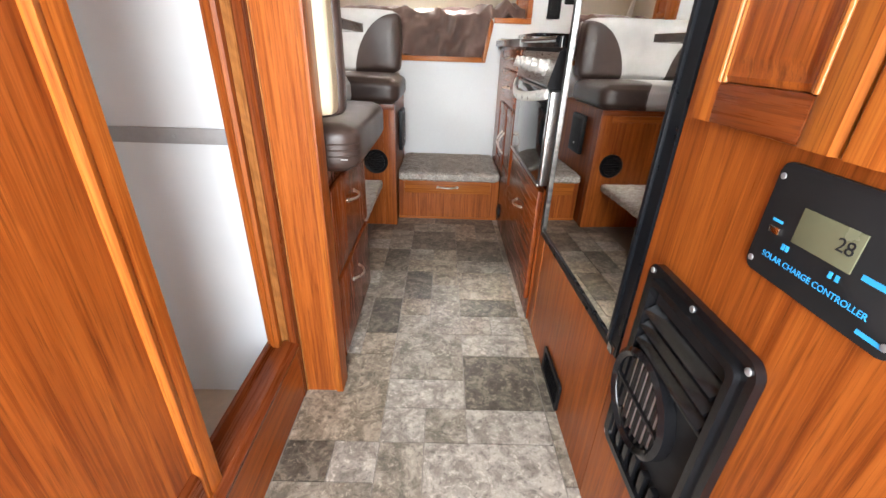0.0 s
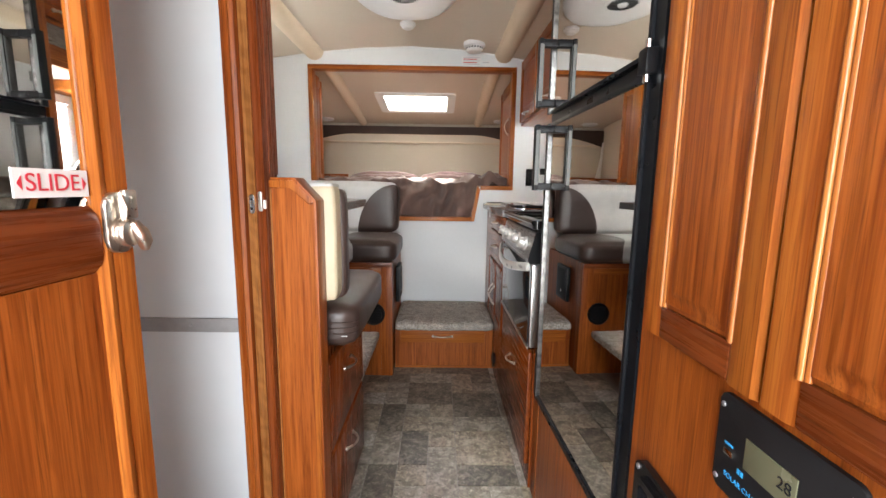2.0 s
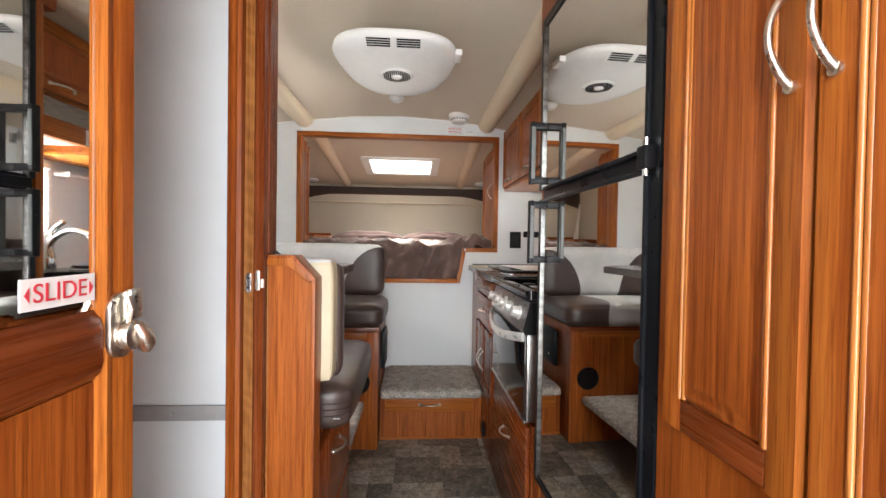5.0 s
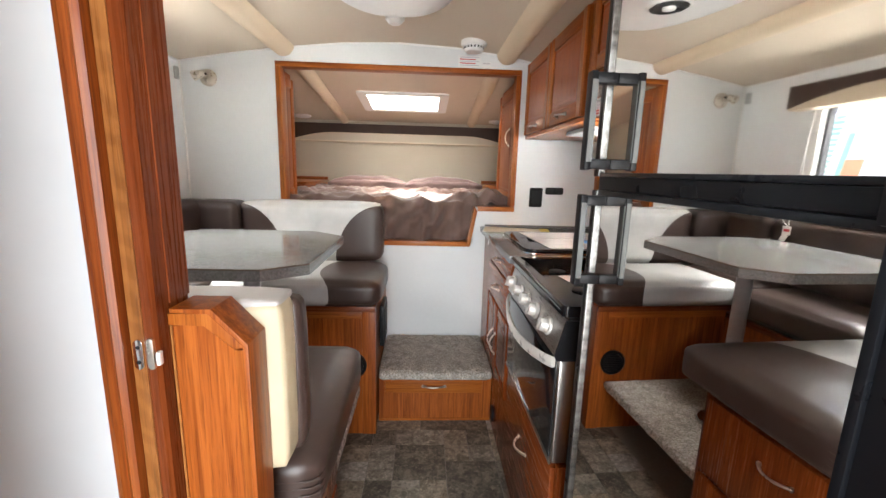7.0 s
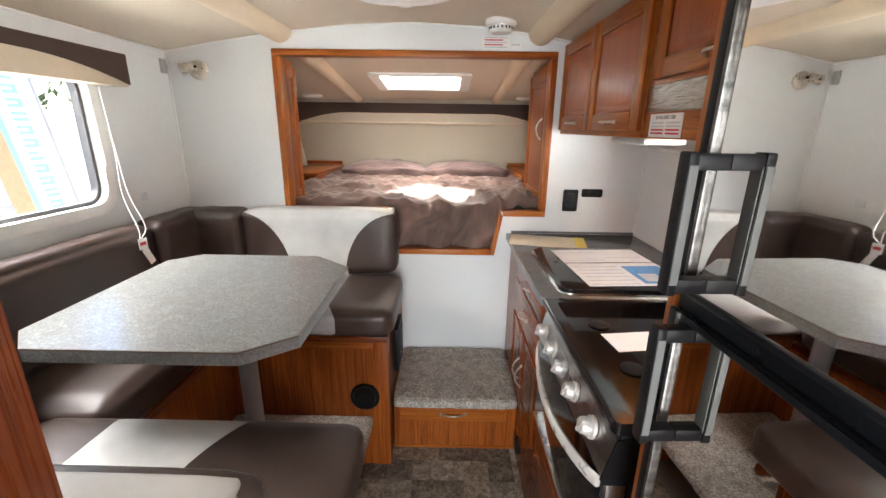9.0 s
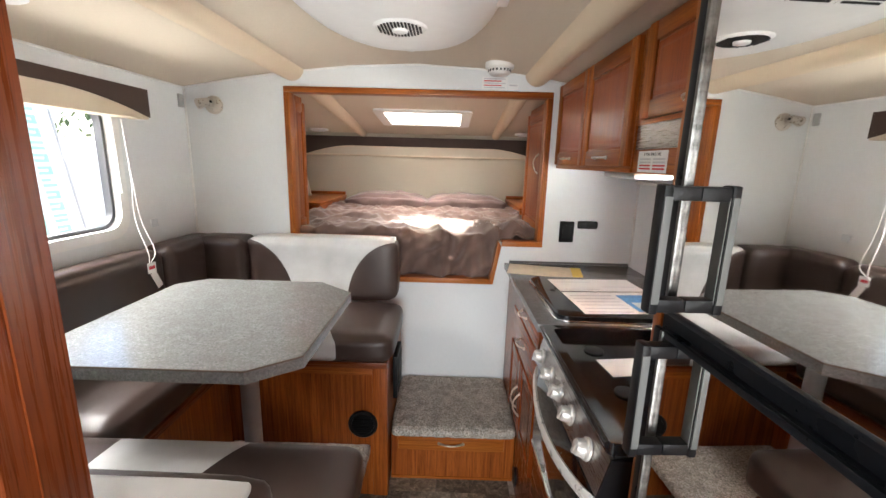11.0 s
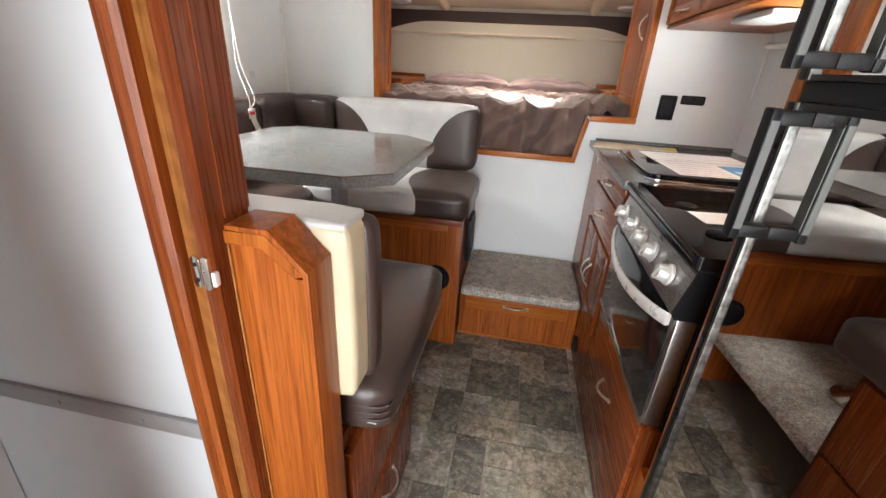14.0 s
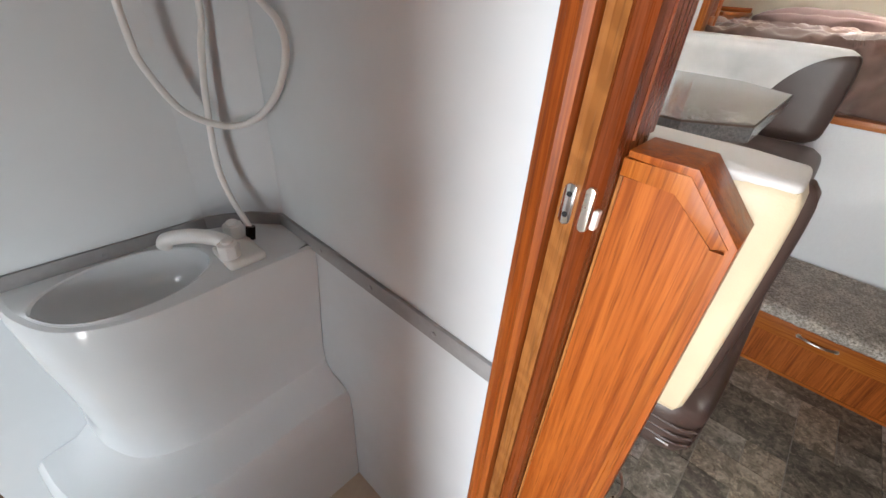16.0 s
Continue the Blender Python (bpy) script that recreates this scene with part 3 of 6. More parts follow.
# wooden trim round the loft opening
rows = [
    (-0.816, 0.574, 1.868, 1.897), (-0.816, -0.786, 1.10, 1.868), (0.543, 0.574, 1.118, 1.868), (0.3505, 0.574, 1.088, 1.118), (-0.27, 0.2925, 0.868, 0.898),
    (-0.27, -0.24, 0.898, 1.10), (-0.786, -0.27, 1.09, 1.118)]
for x0, x1, z0, z1 in rows:
    structure("trim", box(x0, x1, FRONT - 0.016, FRONT + 0.058, z0, z1, 0.004), solid_x if x1 - x0 > z1 - z0 else solid_z, "reddish wood trim round the bed opening", "trim")
structure("trim", prism([(0.293, 0.868), (0.312, 0.868), (0.350, 1.088), (0.332, 1.117), (0.293, 0.91)], "y", FRONT - 0.016, FRONT + 0.058, 0.003), solid_z, "reddish wood trim round the bed opening", "trim")

# ---- roof hatch ----
hatch = structure("window_1", bm=ring([(x, y) for x, y in rounded(HX0 - 0.06, HX1 + 0.06, HY0 - 0.05, HY1 + 0.05, 0.04)], [(x, y) for x, y in rounded(HX0 + 0.012, HX1 - 0.012, HY0 + 0.012, HY1 - 0.012, 0.02)], "z", -0.012, 0.0),
                  mat=white_plastic, label="white framed roof hatch over the bed", category="window")
hatch.matrix_world = Matrix.Translation((0, 0, loft_z(3.82))) @ Matrix.Translation((0, 3.82, 0)) @ pose(0, 0, 0, -5.7) @ Matrix.Translation((0, -3.82, 0))
bm = ring(rounded(HX0, HX1, HY0, HY1, 0.02), rounded(HX0 + 0.012, HX1 - 0.012, HY0 + 0.012, HY1 - 0.012, 0.02), "z", 0.0, 0.16)
part("shaft", bm, white_plastic, hatch)
pane = part("pane", box(HX0, HX1, HY0, HY1, 0.150, 0.154), pane_glass, hatch)
pane.visible_shadow = False

# ---- side windows ----
def side_window(name, x, out, y0, y1, z0, z1, label, slider):
    """A round-cornered window: pale clamp frame inside, dark seal, glass."""
    r = 0.07
    a, b = min(x, x + out * 0.012), max(x, x + out * 0.012)
    win = structure(name, ring(rounded(y0 - 0.03, y1 + 0.03, z0 - 0.03, z1 + 0.03, r + 0.03), rounded(y0 + 0.012, y1 - 0.012, z0 + 0.012, z1 - 0.012, r), "x", x - out * 0.012, x), white_plastic, label, "window")
    part("inner_lining", ring(rounded(y0 - 0.004, y1 + 0.004, z0 - 0.004, z1 + 0.004, r), rounded(y0 + 0.012, y1 - 0.012, z0 + 0.012, z1 - 0.012, r), "x", x, x + out * 0.06), white_plastic, win)
    part("seal", ring(rounded(y0 + 0.0115, y1 - 0.0115, z0 + 0.0115, z1 - 0.0115, r), rounded(y0 + 0.026, y1 - 0.026, z0 + 0.026, z1 - 0.026, r - 0.01), "x", x + out * 0.018, x + out * 0.05), rubber, win, "black rubber seal")
    p = part("pane", box(x + out * 0.034, x + out * 0.038, y0 + 0.02, y1 - 0.02, z0 + 0.02, z1 - 0.02), pane_glass, win)
    p.visible_shadow = False
    if slider:
        part("mullion", box(x + out * 0.02, x + out * 0.045, slider - 0.012, slider + 0.012, z0 + 0.02, z1 - 0.02, 0.003), rubber, win)
    return win


side_window("window_2", LEFT, -1, WY0, WY1, WZ0, WZ1, "round-cornered side window above the dinette", 1.62)
side_window("window_3", RIGHT, 1, KY0, KY1, KZ0, KZ1, "small window behind the kitchen sink", 0)

# ---- corridor, bathroom side ----
JX0, JX1 = -0.413, -0.338
structure("baseboard", box(-0.36, -0.338, -0.60, 0.935, 0.0, 0.175), wood_y, "striped wood base panel below the shower door", "baseboard")
structure("trim", prism([(-0.415, 0.165), (-0.334, 0.175), (-0.330, 0.195), (-0.345, 0.207), (-0.372, 0.207), (-0.378, 0.190), (-0.398, 0.190), (-0.404, 0.207), (-0.415, 0.207)], "y", -0.60, 0.928), deep_y, "dark grooved wood sill of the sliding door", "trim")
structure("trim", boxes((-0.415, -0.334, -0.60, 0.930, 1.80, 1.99)), wood_y, "wooden header over the sliding door", "trim")
# jamb at the end of the doorway, in upright strips
structure("trim", prism([(-0.413, 1.000), (-0.413, 0.922), (-0.410, 0.914), (-0.402, 0.912), (-0.396, 0.918), (-0.390, 0.914), (-0.382, 0.918), (-0.380, 1.000)], "z", 0.19, 1.985), wood_z, "moulded wooden door jamb", "trim")
structure("trim", boxes((-0.380, -0.357, 0.932, 1.000, 0.19, 1.985)), figured, "figured wood strip set back in the door jamb", "trim", smooth=False)
structure("trim", prism([(-0.357, 1.000), (-0.357, 0.925), (-0.352, 0.920), (-0.341, 0.920), (-0.336, 0.925), (-0.336, 1.000)], "z", 0.0, 1.985), deep_z, "dark wood edge of the door jamb", "trim")
structure("trim", box(-0.3355, -0.333, 0.952, 1.000, 1.125, 1.985), deep_z, "dark wood face on the jamb end", "trim")
plate = thing("strike_plate", (-0.352, 0.9320, 1.02), "small bright metal strike plate let into the wooden jamb", "strike plate")
part("plate", prism(rounded(-0.3755, -0.3625, 1.034, 1.078, 0.006), "y", 0.9280, 0.9325, 0.001), chrome, plate)
part("screw", rod((-0.369, 0.9285, 1.045), (-0.369, 0.9275, 1.045), 0.003, 10), black_matt, plate)
part("screw", rod((-0.369, 0.9285, 1.067), (-0.369, 0.9275, 1.067), 0.003, 10), black_matt, plate)
part("keeper", prism(rounded(-0.349, -0.340, 1.040, 1.085, 0.004), "y", 0.9160, 0.9210, 0.001), nickel, plate)
part("keeper_lip", box(-0.3375, -0.332, 0.9150, 0.9240, 1.046, 1.066, 0.002), white_plastic, plate)

# bathroom shell
BX = -1.10
plane_wall("wall_shower_front", [(BX - 0.04, JX0 - 0.001, 0.935, 0.943, 0.0, 2.0)], grey_white, "glossy white shower wall")
plane_wall("wall_shower_side", [(BX - 0.04, BX, -0.60, 0.9345, 0.0, 2.0)], grey_white, "glossy white shower wall behind the basin")
plane_wall("wall_shower_rear", [(BX, -0.42, -0.616, -0.58, 0.0, 2.0)], grey_white, "glossy white shower wall")
# unseen partition added to hold back entry light; its low gap lets some through
plane_wall("wall_shower_pocket", [(-0.412, -0.380, -0.579, 0.02, 1.20, 1.799), (-0.412, -0.380, -0.16, 0.02, 0.208, 1.1995)], grey_white, "unseen wall added behind the sliding door to limit light in the shower")
structure("floor_shower", box(BX, -0.362, -0.60, 0.9345, -0.003, 0.008), tan_floor, "tan shower pan floor", "floor")
SZ = 0.764
for i, r in enumerate(((-1.012, JX0, 0.927, 0.9348, SZ - 0.017, SZ + 0.017), (BX + 0.0005, BX + 0.008, -0.5, 0.800, SZ - 0.017, SZ + 0.017))):
    structure("trim", box(*r, 0.002), grey_strip, "grey joint strip round the shower wall", "trim")
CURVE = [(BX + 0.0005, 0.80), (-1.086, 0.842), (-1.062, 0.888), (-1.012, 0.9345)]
structure("wall_shower_corner", prism(CURVE + [(BX + 0.0005, 0.9345)], "z", 0.009, 1.998), dulled_white, "rounded corner of the glossy shower wall, coloured darker against glare", "wall")
structure("trim", prism([(BX + 0.0085, 0.80), (-1.079, 0.838), (-1.056, 0.882), (-1.012, 0.9265)] + [(x + 0.0006, y - 0.0006) for x, y in CURVE[::-1]], "z", SZ - 0.017, SZ + 0.017), grey_strip, "grey joint strip corner", "trim")
for x in (-0.85, -0.69, -0.53):
    solo("screw", rod((x, 0.9268, SZ), (x, 0.9245, SZ), 0.0045, 10, bev=0.001), grey_metal, "small screw head in the grey strip", "screw", "screws of the grey strip")
for y in (0.62, 0.35):
    solo("screw", rod((BX + 0.008, y, SZ), (BX + 0.0103, y, SZ), 0.0045, 10, bev=0.001), grey_metal, "small screw head in the grey strip", "screw", "screws of the grey strip")


def basin_unit():
    """Moulded corner unit: deck with an oval bowl, rounded front, ledge and pan below."""
    unit = thing("wash_basin", (-0.98, 0.6, 0.008), "moulded off-white plastic wash basin unit in the shower", "basin")
    deck = SZ - 0.010
    line = spline([(-0.884, 0.9335, 0), (-0.882, 0.80, 0), (-0.874, 0.68, 0), (-0.882, 0.59, 0), (-0.925, 0.515, 0), (-1.005, 0.472, 0), (BX + 0.001, 0.455, 0)], 8)
    outs = []
    for i, p in enumerate(line):
        d = (line[min(i + 1, len(line) - 1)] - line[max(i - 1, 0)]).normalized()
        outs.append(Vector((-d.y, d.x, 0)) if i not in (0, len(line) - 1) else Vector((1, 0, 0)) if i == 0 else Vector((0, -1, 0)))
    profile = ((-0.014, deck), (-0.005, deck - 0.002), (0.0, deck - 0.012), (-0.004, 0.66), (-0.016, 0.54), (-0.024, 0.44), (-0.018, 0.395), (0.006, 0.372), (0.045, 0.364), (0.070, 0.358), (0.082, 0.340), (0.088, 0.28), (0.092, 0.008))
    bm = bmesh.new()
    rows = [[bm.verts.new((p.x + o.x * k, p.y + o.y * k, z)) for k, z in profile] for p, o in zip(line, outs)]
    for a, b in zip(rows, rows[1:]):
        for i in range(len(a) - 1):
            bm.faces.new((a[i], a[i + 1], b[i + 1], b[i]))
    part("moulded_body", bm, shower_white, unit)
    # deck and bowl in rings round the bowl's middle
    cx, cy, ra, rb, deep = -0.990, 0.630, 0.085, 0.128, 0.105
    rim = [Vector((p.x + o.x * -0.014, p.y + o.y * -0.014)) for p, o in zip(line, outs)] + [Vector(q) for q in ((BX + 0.001, 0.455), (BX + 0.001, 0.80), (-1.086, 0.842), (-1.062, 0.888), (-1.012, 0.934), (-0.898, 0.934))]
    bm = bmesh.new()
    loops = []
    n = 96
    for s in (0.12, 0.35, 0.58, 0.76, 0.88, 0.95, 0.99, 1.02, 1.06, 1.12, 2.0):
        loop = []
        for k in range(n):
            w = Vector((math.cos(2 * math.pi * k / n), math.sin(2 * math.pi * k / n)))
            reach = 1 / math.sqrt((w.x / ra) ** 2 + (w.y / rb) ** 2)
            far = 0.0
            for a, b in zip(rim, rim[1:] + rim[:1]):
                e = b - a
                den = w.x * e.y - w.y * e.x
                if abs(den) > 1e-9:
                    q = a - Vector((cx, cy))
                    t, u = (q.x * e.y - q.y * e.x) / den, (q.x * w.y - q.y * w.x) / den
                    if t > 0 and -1e-6 <= u <= 1 + 1e-6:
                        far = max(far, t)
            r = far if s == 2.0 else min(reach * s, far - 0.003)
            drop = deep * max(0.0, 1 - s ** 3) ** 0.6 if s < 1 else 0.0
            lift = 0.004 if s == 1.06 else 0.002 if s in (1.02, 1.12) else 0.0
            loop.append(bm.verts.new((cx + w.x * r, cy + w.y * r, deck - drop + lift)))
        loops.append(loop)
    for a, b in zip(loops, loops[1:]):
        for k in range(n):
            bm.faces.new((a[k], a[(k + 1) % n], b[(k + 1) % n], b[k]))
    bm.faces.new(loops[0])
    part("bowl", bm, shower_white, unit, "oval bowl in a flat deck")
    part("drain", rod((cx, cy, deck - deep - 0.004), (cx, cy, deck - deep + 0.002), 0.016, 20, bev=0.002), chrome, unit)


basin_unit()
tap = thing("basin_tap", (-0.945, 0.80, SZ - 0.010), "white plastic basin tap with two knobs", "tap")
part("base", box(-0.990, -0.905, 0.770, 0.842, SZ - 0.010, SZ + 0.008, 0.008, 3), white_plastic, tap)
part("spout", tube(spline([(-0.950, 0.80, SZ + 0.008), (-0.965, 0.785, SZ + 0.028), (-1.00, 0.752, SZ + 0.034), (-1.035, 0.715, SZ + 0.026), (-1.042, 0.706, SZ + 0.010)], 6), 0.014, 12), white_plastic, tap)
for x, y in ((-1.000, 0.822), (-0.935, 0.785)):
    k = part("knob", rod((x, y, SZ + 0.004), (x, y, SZ + 0.036), 0.020, 8, bev=0.005), white_plastic, tap)
    part("knob_cap", rod((x, y, SZ + 0.036), (x, y, SZ + 0.042), 0.011, 16, bev=0.002), white_plastic, k)
part("hose_nut", rod((-0.985, 0.846, SZ - 0.002), (-0.988, 0.852, SZ + 0.024), 0.010, 8), black_plastic, tap, "black hose nut")
hose = spline([(-0.988, 0.852, SZ + 0.015), (-1.03, 0.842, 0.84), (-1.045, 0.836, 0.91), (-1.048, 0.844, 1.02), (-1.05, 0.856, 1.105), (-1.05, 0.870, 1.20), (-1.05, 0.85, 1.50), (-1.05, 0.80, 1.70), (-1.05, 0.765, 1.55), (-1.05, 0.756, 1.30), (-1.05, 0.756, 1.14), (-1.05, 0.766, 1.083), (-1.048, 0.805, 1.012), (-1.035, 0.866, 0.980), (-1.000, 0.908, 0.995), (-0.925, 0.920, 1.055), (-0.876, 0.920, 1.124), (-0.889, 0.920, 1.168), (-0.951, 0.918, 1.205), (-1.02, 0.89, 1.33), (-1.05, 0.865, 1.48), (-1.060, 0.86, 1.60)], 8)
shower = thing("shower_hose", (-1.0, 0.85, SZ), "white shower hose hanging in a loop", "shower hose")
part("hose", tube(hose, 0.006, 10), white_plastic, shower)
part("shower_head", tube([(-1.060, 0.86, 1.58), (-1.055, 0.86, 1.66), (-1.035, 0.86, 1.70), (-1.015, 0.86, 1.71)], 0.012, 12, None, (0.010, 0.013, 0.02, 0.03)), white_plastic, shower)
part("wall_bracket", box(BX, -1.050, 0.775, 0.875, 1.60, 1.64, 0.005), white_plastic, shower)


# ---- sliding shower door with its mirror ----
def sliding_door():
    y1, y0, x0, x1 = 0.527, -0.13, -0.373, -0.347
    top, bottom = 1.80, 0.192
    door = thing("door_1", ((x0 + x1) / 2, 0.24, bottom), "reddish wood sliding shower door with a tall mirror, half open", "door")
    door["kind"] = "structure"
    m = facing((x0, y0, bottom), (0, 1, 0), (0, 0, 1), (1, 0, 0))
    w, h, t = y1 - y0, top - bottom, x1 - x0
    part("core", turned(box(0.004, w - 0.004, 0.004, h - 0.004, 0, t * 0.5), m), wood_z, door)
    for a0, a1 in ((0, 0.053), (w - 0.053, w)):
        lo = [(a0, 0), (a1, 0), (a1, t - 0.004), (a1 - 0.004, t), (a0 + 0.022, t), (a0 + 0.018, t - 0.003), (a0 + 0.012, t), (a0 + 0.006, t), (a0, t - 0.006)]
        if a0 == 0:
            lo = [(a0 + a1 - p, c) for p, c in lo]
        part("stile", turned(prism(lo, "y", 0, h), m), solid_z, door)
    mz = 1.078 - bottom
    for b0, b1 in ((0, 0.10), (mz - 0.088, mz - 0.006), (h - 0.07, h)):
        bm = prism([(b0, 0), (b0, t - 0.012), (b0 + 0.010, t - 0.003), (b0 + 0.022, t), (b1 - 0.022, t), (b1 - 0.010, t - 0.003), (b1, t - 0.012), (b1, 0)], "x", 0.053, w - 0.053)
        part("rail", turned(bm, m), deep_y, door)
    part("lower_panel", turned(box(0.053, w - 0.053, 0.10, mz - 0.088, 0, t * 0.62), m), wood_z, door)
    bm = bmesh.new()
    lines = []
    for off, c in ((0.0, t * 0.52), (0.0, t * 0.66), (0.012, t * 0.76)):
        lines.append([bm.verts.new((a, b, c)) for a, b in ((0.053 + off, mz - 0.006 + off), (w - 0.053 - off, mz - 0.006 + off), (w - 0.053 - off, h - 0.07 - off), (0.053 + off, h - 0.07 - off))])
    for a, b in zip(lines, lines[1:]):
        for k in range(4):
            bm.faces.new((a[k], a[(k + 1) % 4], b[(k + 1) % 4], b[k]))
    bm.faces.new(lines[-1])
    glassy = part("mirror", turned(bm, m), clear_mirror, door, "bevelled mirror", smooth=False)
    x = x0 + t * 0.76
    part("sticker", box(x, x + 0.001, 0.383, 0.469, 1.083, 1.113), paper, glassy, "white sticker with the red word SLIDE and two arrows")
    text = bpy.data.curves.new("sticker_text", "FONT")
    text.body, text.size, text.align_x, text.align_y, text.extrude = "SLIDE", 0.026, "CENTER", "CENTER", 0.0003
    holder = new("sticker_text", text)
    holder.matrix_world = facing((x + 0.0016, 0.426, 1.098), (0, 1, 0), (0, 0, 1), (1, 0, 0))
    bpy.context.view_layer.update()
    mesh = bpy.data.meshes.new_from_object(holder.evaluated_get(bpy.context.evaluated_depsgraph_get()))
    bm = bmesh.new()
    bm.from_mesh(mesh)
    bmesh.ops.transform(bm, matrix=holder.matrix_world, verts=bm.verts)
    bpy.data.objects.remove(holder)
    part("lettering", bm, red_ink, glassy, "red word SLIDE", smooth=False)
    for y, s in ((0.391, -1), (0.461, 1)):
        part("arrow", prism([(y, 1.105), (y, 1.091), (y + s * 0.005, 1.098)], "x", x + 0.0012, x + 0.0018), red_ink, glassy, "red arrow")
    latch = part("latch", prism(rounded(0.477, 0.519, 1.012, 1.088, 0.016), "x", x1, x1 + 0.006, 0.002), nickel, door, "bright metal turn latch")
    part("latch_hook", box(x1 + 0.004, x1 + 0.012, 0.502, 0.523, 1.054, 1.091, 0.003), nickel, latch)
    part("latch_bar", tube([(x1 + 0.012, 0.496, 1.084), (x1 + 0.016, 0.496, 1.067), (x1 + 0.012, 0.496, 1.048)], 0.003, 8), nickel, latch)
    part("thumb_turn", rod((x1 + 0.005, 0.502, 1.037), (x1 + 0.018, 0.502, 1.037), 0.018, 24, bev=0.003), nickel, latch)
    part("lever", tube([(x1 + 0.018, 0.504, 1.050), (x1 + 0.023, 0.508, 1.037), (x1 + 0.023, 0.514, 1.024), (x1 + 0.020, 0.517, 1.014)], 0.009, 12, None, (0.006, 0.009, 0.009, 0.005)), nickel, latch)


sliding_door()


# ---- end panel of the near bench ----
def end_panel():
    p = thing("bench_end_panel", (-0.285, 0.99, 0), "striped wood end panel of the dinette bench with a chamfered top", "panel")
    outline = [(-0.335, 0.0), (-0.232, 0.0), (-0.232, 1.062), (-0.278, 1.111), (-0.335, 1.111)]
    part("panel", prism(outline, "y", 0.9510, 1.0030), wood_z, p)
    cap = [(-0.232, 0.0), (-0.226, 0.0), (-0.226, 1.065), (-0.275, 1.118), (-0.3325, 1.118), (-0.3325, 1.111), (-0.278, 1.111), (-0.232, 1.062)]
    part("edging", prism(cap, "y", 0.9450, 1.0110, 0.0015), wood_z, p, "dark solid wood edging")
    inner = [(-0.244, 1.057), (-0.232, 1.062), (-0.278, 1.111), (-0.3345, 1.111), (-0.3345, 1.094), (-0.285, 1.094)]
    part("top_rail", prism(inner, "y", 0.9440, 0.9505, 0.001), solid_z, p)
    part("front_edge", boxes((-0.2445, -0.232, 0.9455, 0.9505, 0, 1.056)), solid_z, p)
    part("bead", boxes((-0.3348, -0.3318, 0.9475, 0.9505, 0, 1.093)), figured, p, "pale bead along the edge")


end_panel()

# ---- dinette ----
SEAT = 0.645
near = thing("dinette_bench", (-0.6, 1.32, 0), "striped wood dinette bench base with two drawers", "bench", "dinette benches")
part("base", boxes((-1.335, -0.262, 1.013, 1.565, 0, SEAT)), wood_z, near, smooth=False)
part("side_frame", boxes((-0.262, -0.255, 1.03, 1.575, 0.0, SEAT - 0.003)), deep_z, near, smooth=False)
for z0, z1 in ((0.335, 0.60), (0.035, 0.315)):
    m = facing((-0.255, 1.065, z0), (0, 1, 0), (0, 0, 1), (1, 0, 0))
    front = drawer_front(near, m, 0.485, z1 - z0, (solid_z, kitchen_z, nickel), pull=False, framed=False)
    part("pull", arc_pull(facing((-0.237, 1.285, z1 - 0.085), (0, 1, 0), (0, 0, 1), (1, 0, 0)), 0.10, 0.028, 0.0042), nickel, front, "brushed nickel arched pull")
far = thing("dinette_bench", (-0.75, 2.55, 0), "striped wood dinette bench base with a round speaker", "bench", "dinette benches")
FB, FSEAT = 2.258, 0.678
part("base", boxes((-1.335, -0.202, FB, FRONT - 0.004, 0, FSEAT)), wood_z, far, smooth=False)
part("corner_post", box(-0.262, -0.196, FB - 0.006, FB + 0.05, 0, FSEAT - 0.002, 0.003), wood_z, far)
part("top_rail", box(-1.33, -0.196, FB - 0.014, FB + 0.001, FSEAT - 0.028, FSEAT, 0.004), deep_x, far)
part("second_rail", box(-1.33, -0.262, FB - 0.005, FB + 0.001, FSEAT - 0.065, FSEAT - 0.03, 0.002), solid_x, far)
side = thing("dinette_bench", (-1.15, 1.9, 0), "striped wood dinette bench base along the window wall", "bench", "dinette benches")
part("base", boxes((-1.335, -0.905, 1.582, FB - 0.002, 0.0, SEAT)), wood_z, side, smooth=False)
part("top_rail", box(-0.905, -0.893, 1.59, FB - 0.016, SEAT - 0.03, SEAT, 0.003), deep_y, side)

speaker = thing("speaker", (-0.305, FB - 0.006, 0.31), "round black wall speaker with a slatted face", "speaker")
c = Vector((-0.305, FB - 0.006, 0.376))
bm = bmesh.new()
prev = None
for r, d in ((0.066, 0.0), (0.066, -0.008), (0.060, -0.014), (0.051, -0.012), (0.049, -0.004)):
    loop = [bm.verts.new(c + Vector((r * math.cos(a * math.pi / 18), d, r * math.sin(a * math.pi / 18)))) for a in range(36)]
    if prev:
        for k in range(36):
            bm.faces.new((prev[k], prev[(k + 1) % 36], loop[(k + 1) % 36], loop[k]))
    prev = loop
bm.faces.new(prev)
part("bezel", bm, black_plastic, speaker)
for i in range(9):
    z = -0.040 + i * 0.010
    w = math.sqrt(max(0.0, 0.049 ** 2 - z * z))
    part("slat", box(c.x - w, c.x + w, c.y - 0.0115, c.y - 0.007, c.z + z - 0.002, c.z + z + 0.002), black_plastic, speaker)

# raised carpeted floor under the table
platform = thing("carpeted_platform", (-0.6, 1.92, 0), "raised ledge under the table covered in speckled grey carpet", "platform")
part("support", boxes((-0.90, -0.62, 1.58, FB - 0.004, 0.0, 0.232)), wood_z, platform, "recessed striped wood support", smooth=False)
ledge = part("carpet_top", cushion(-0.90, -0.272, 1.575, FB - 0.002, 0.230, 0.272, 0.012, 0.0, 30), carpet, platform)


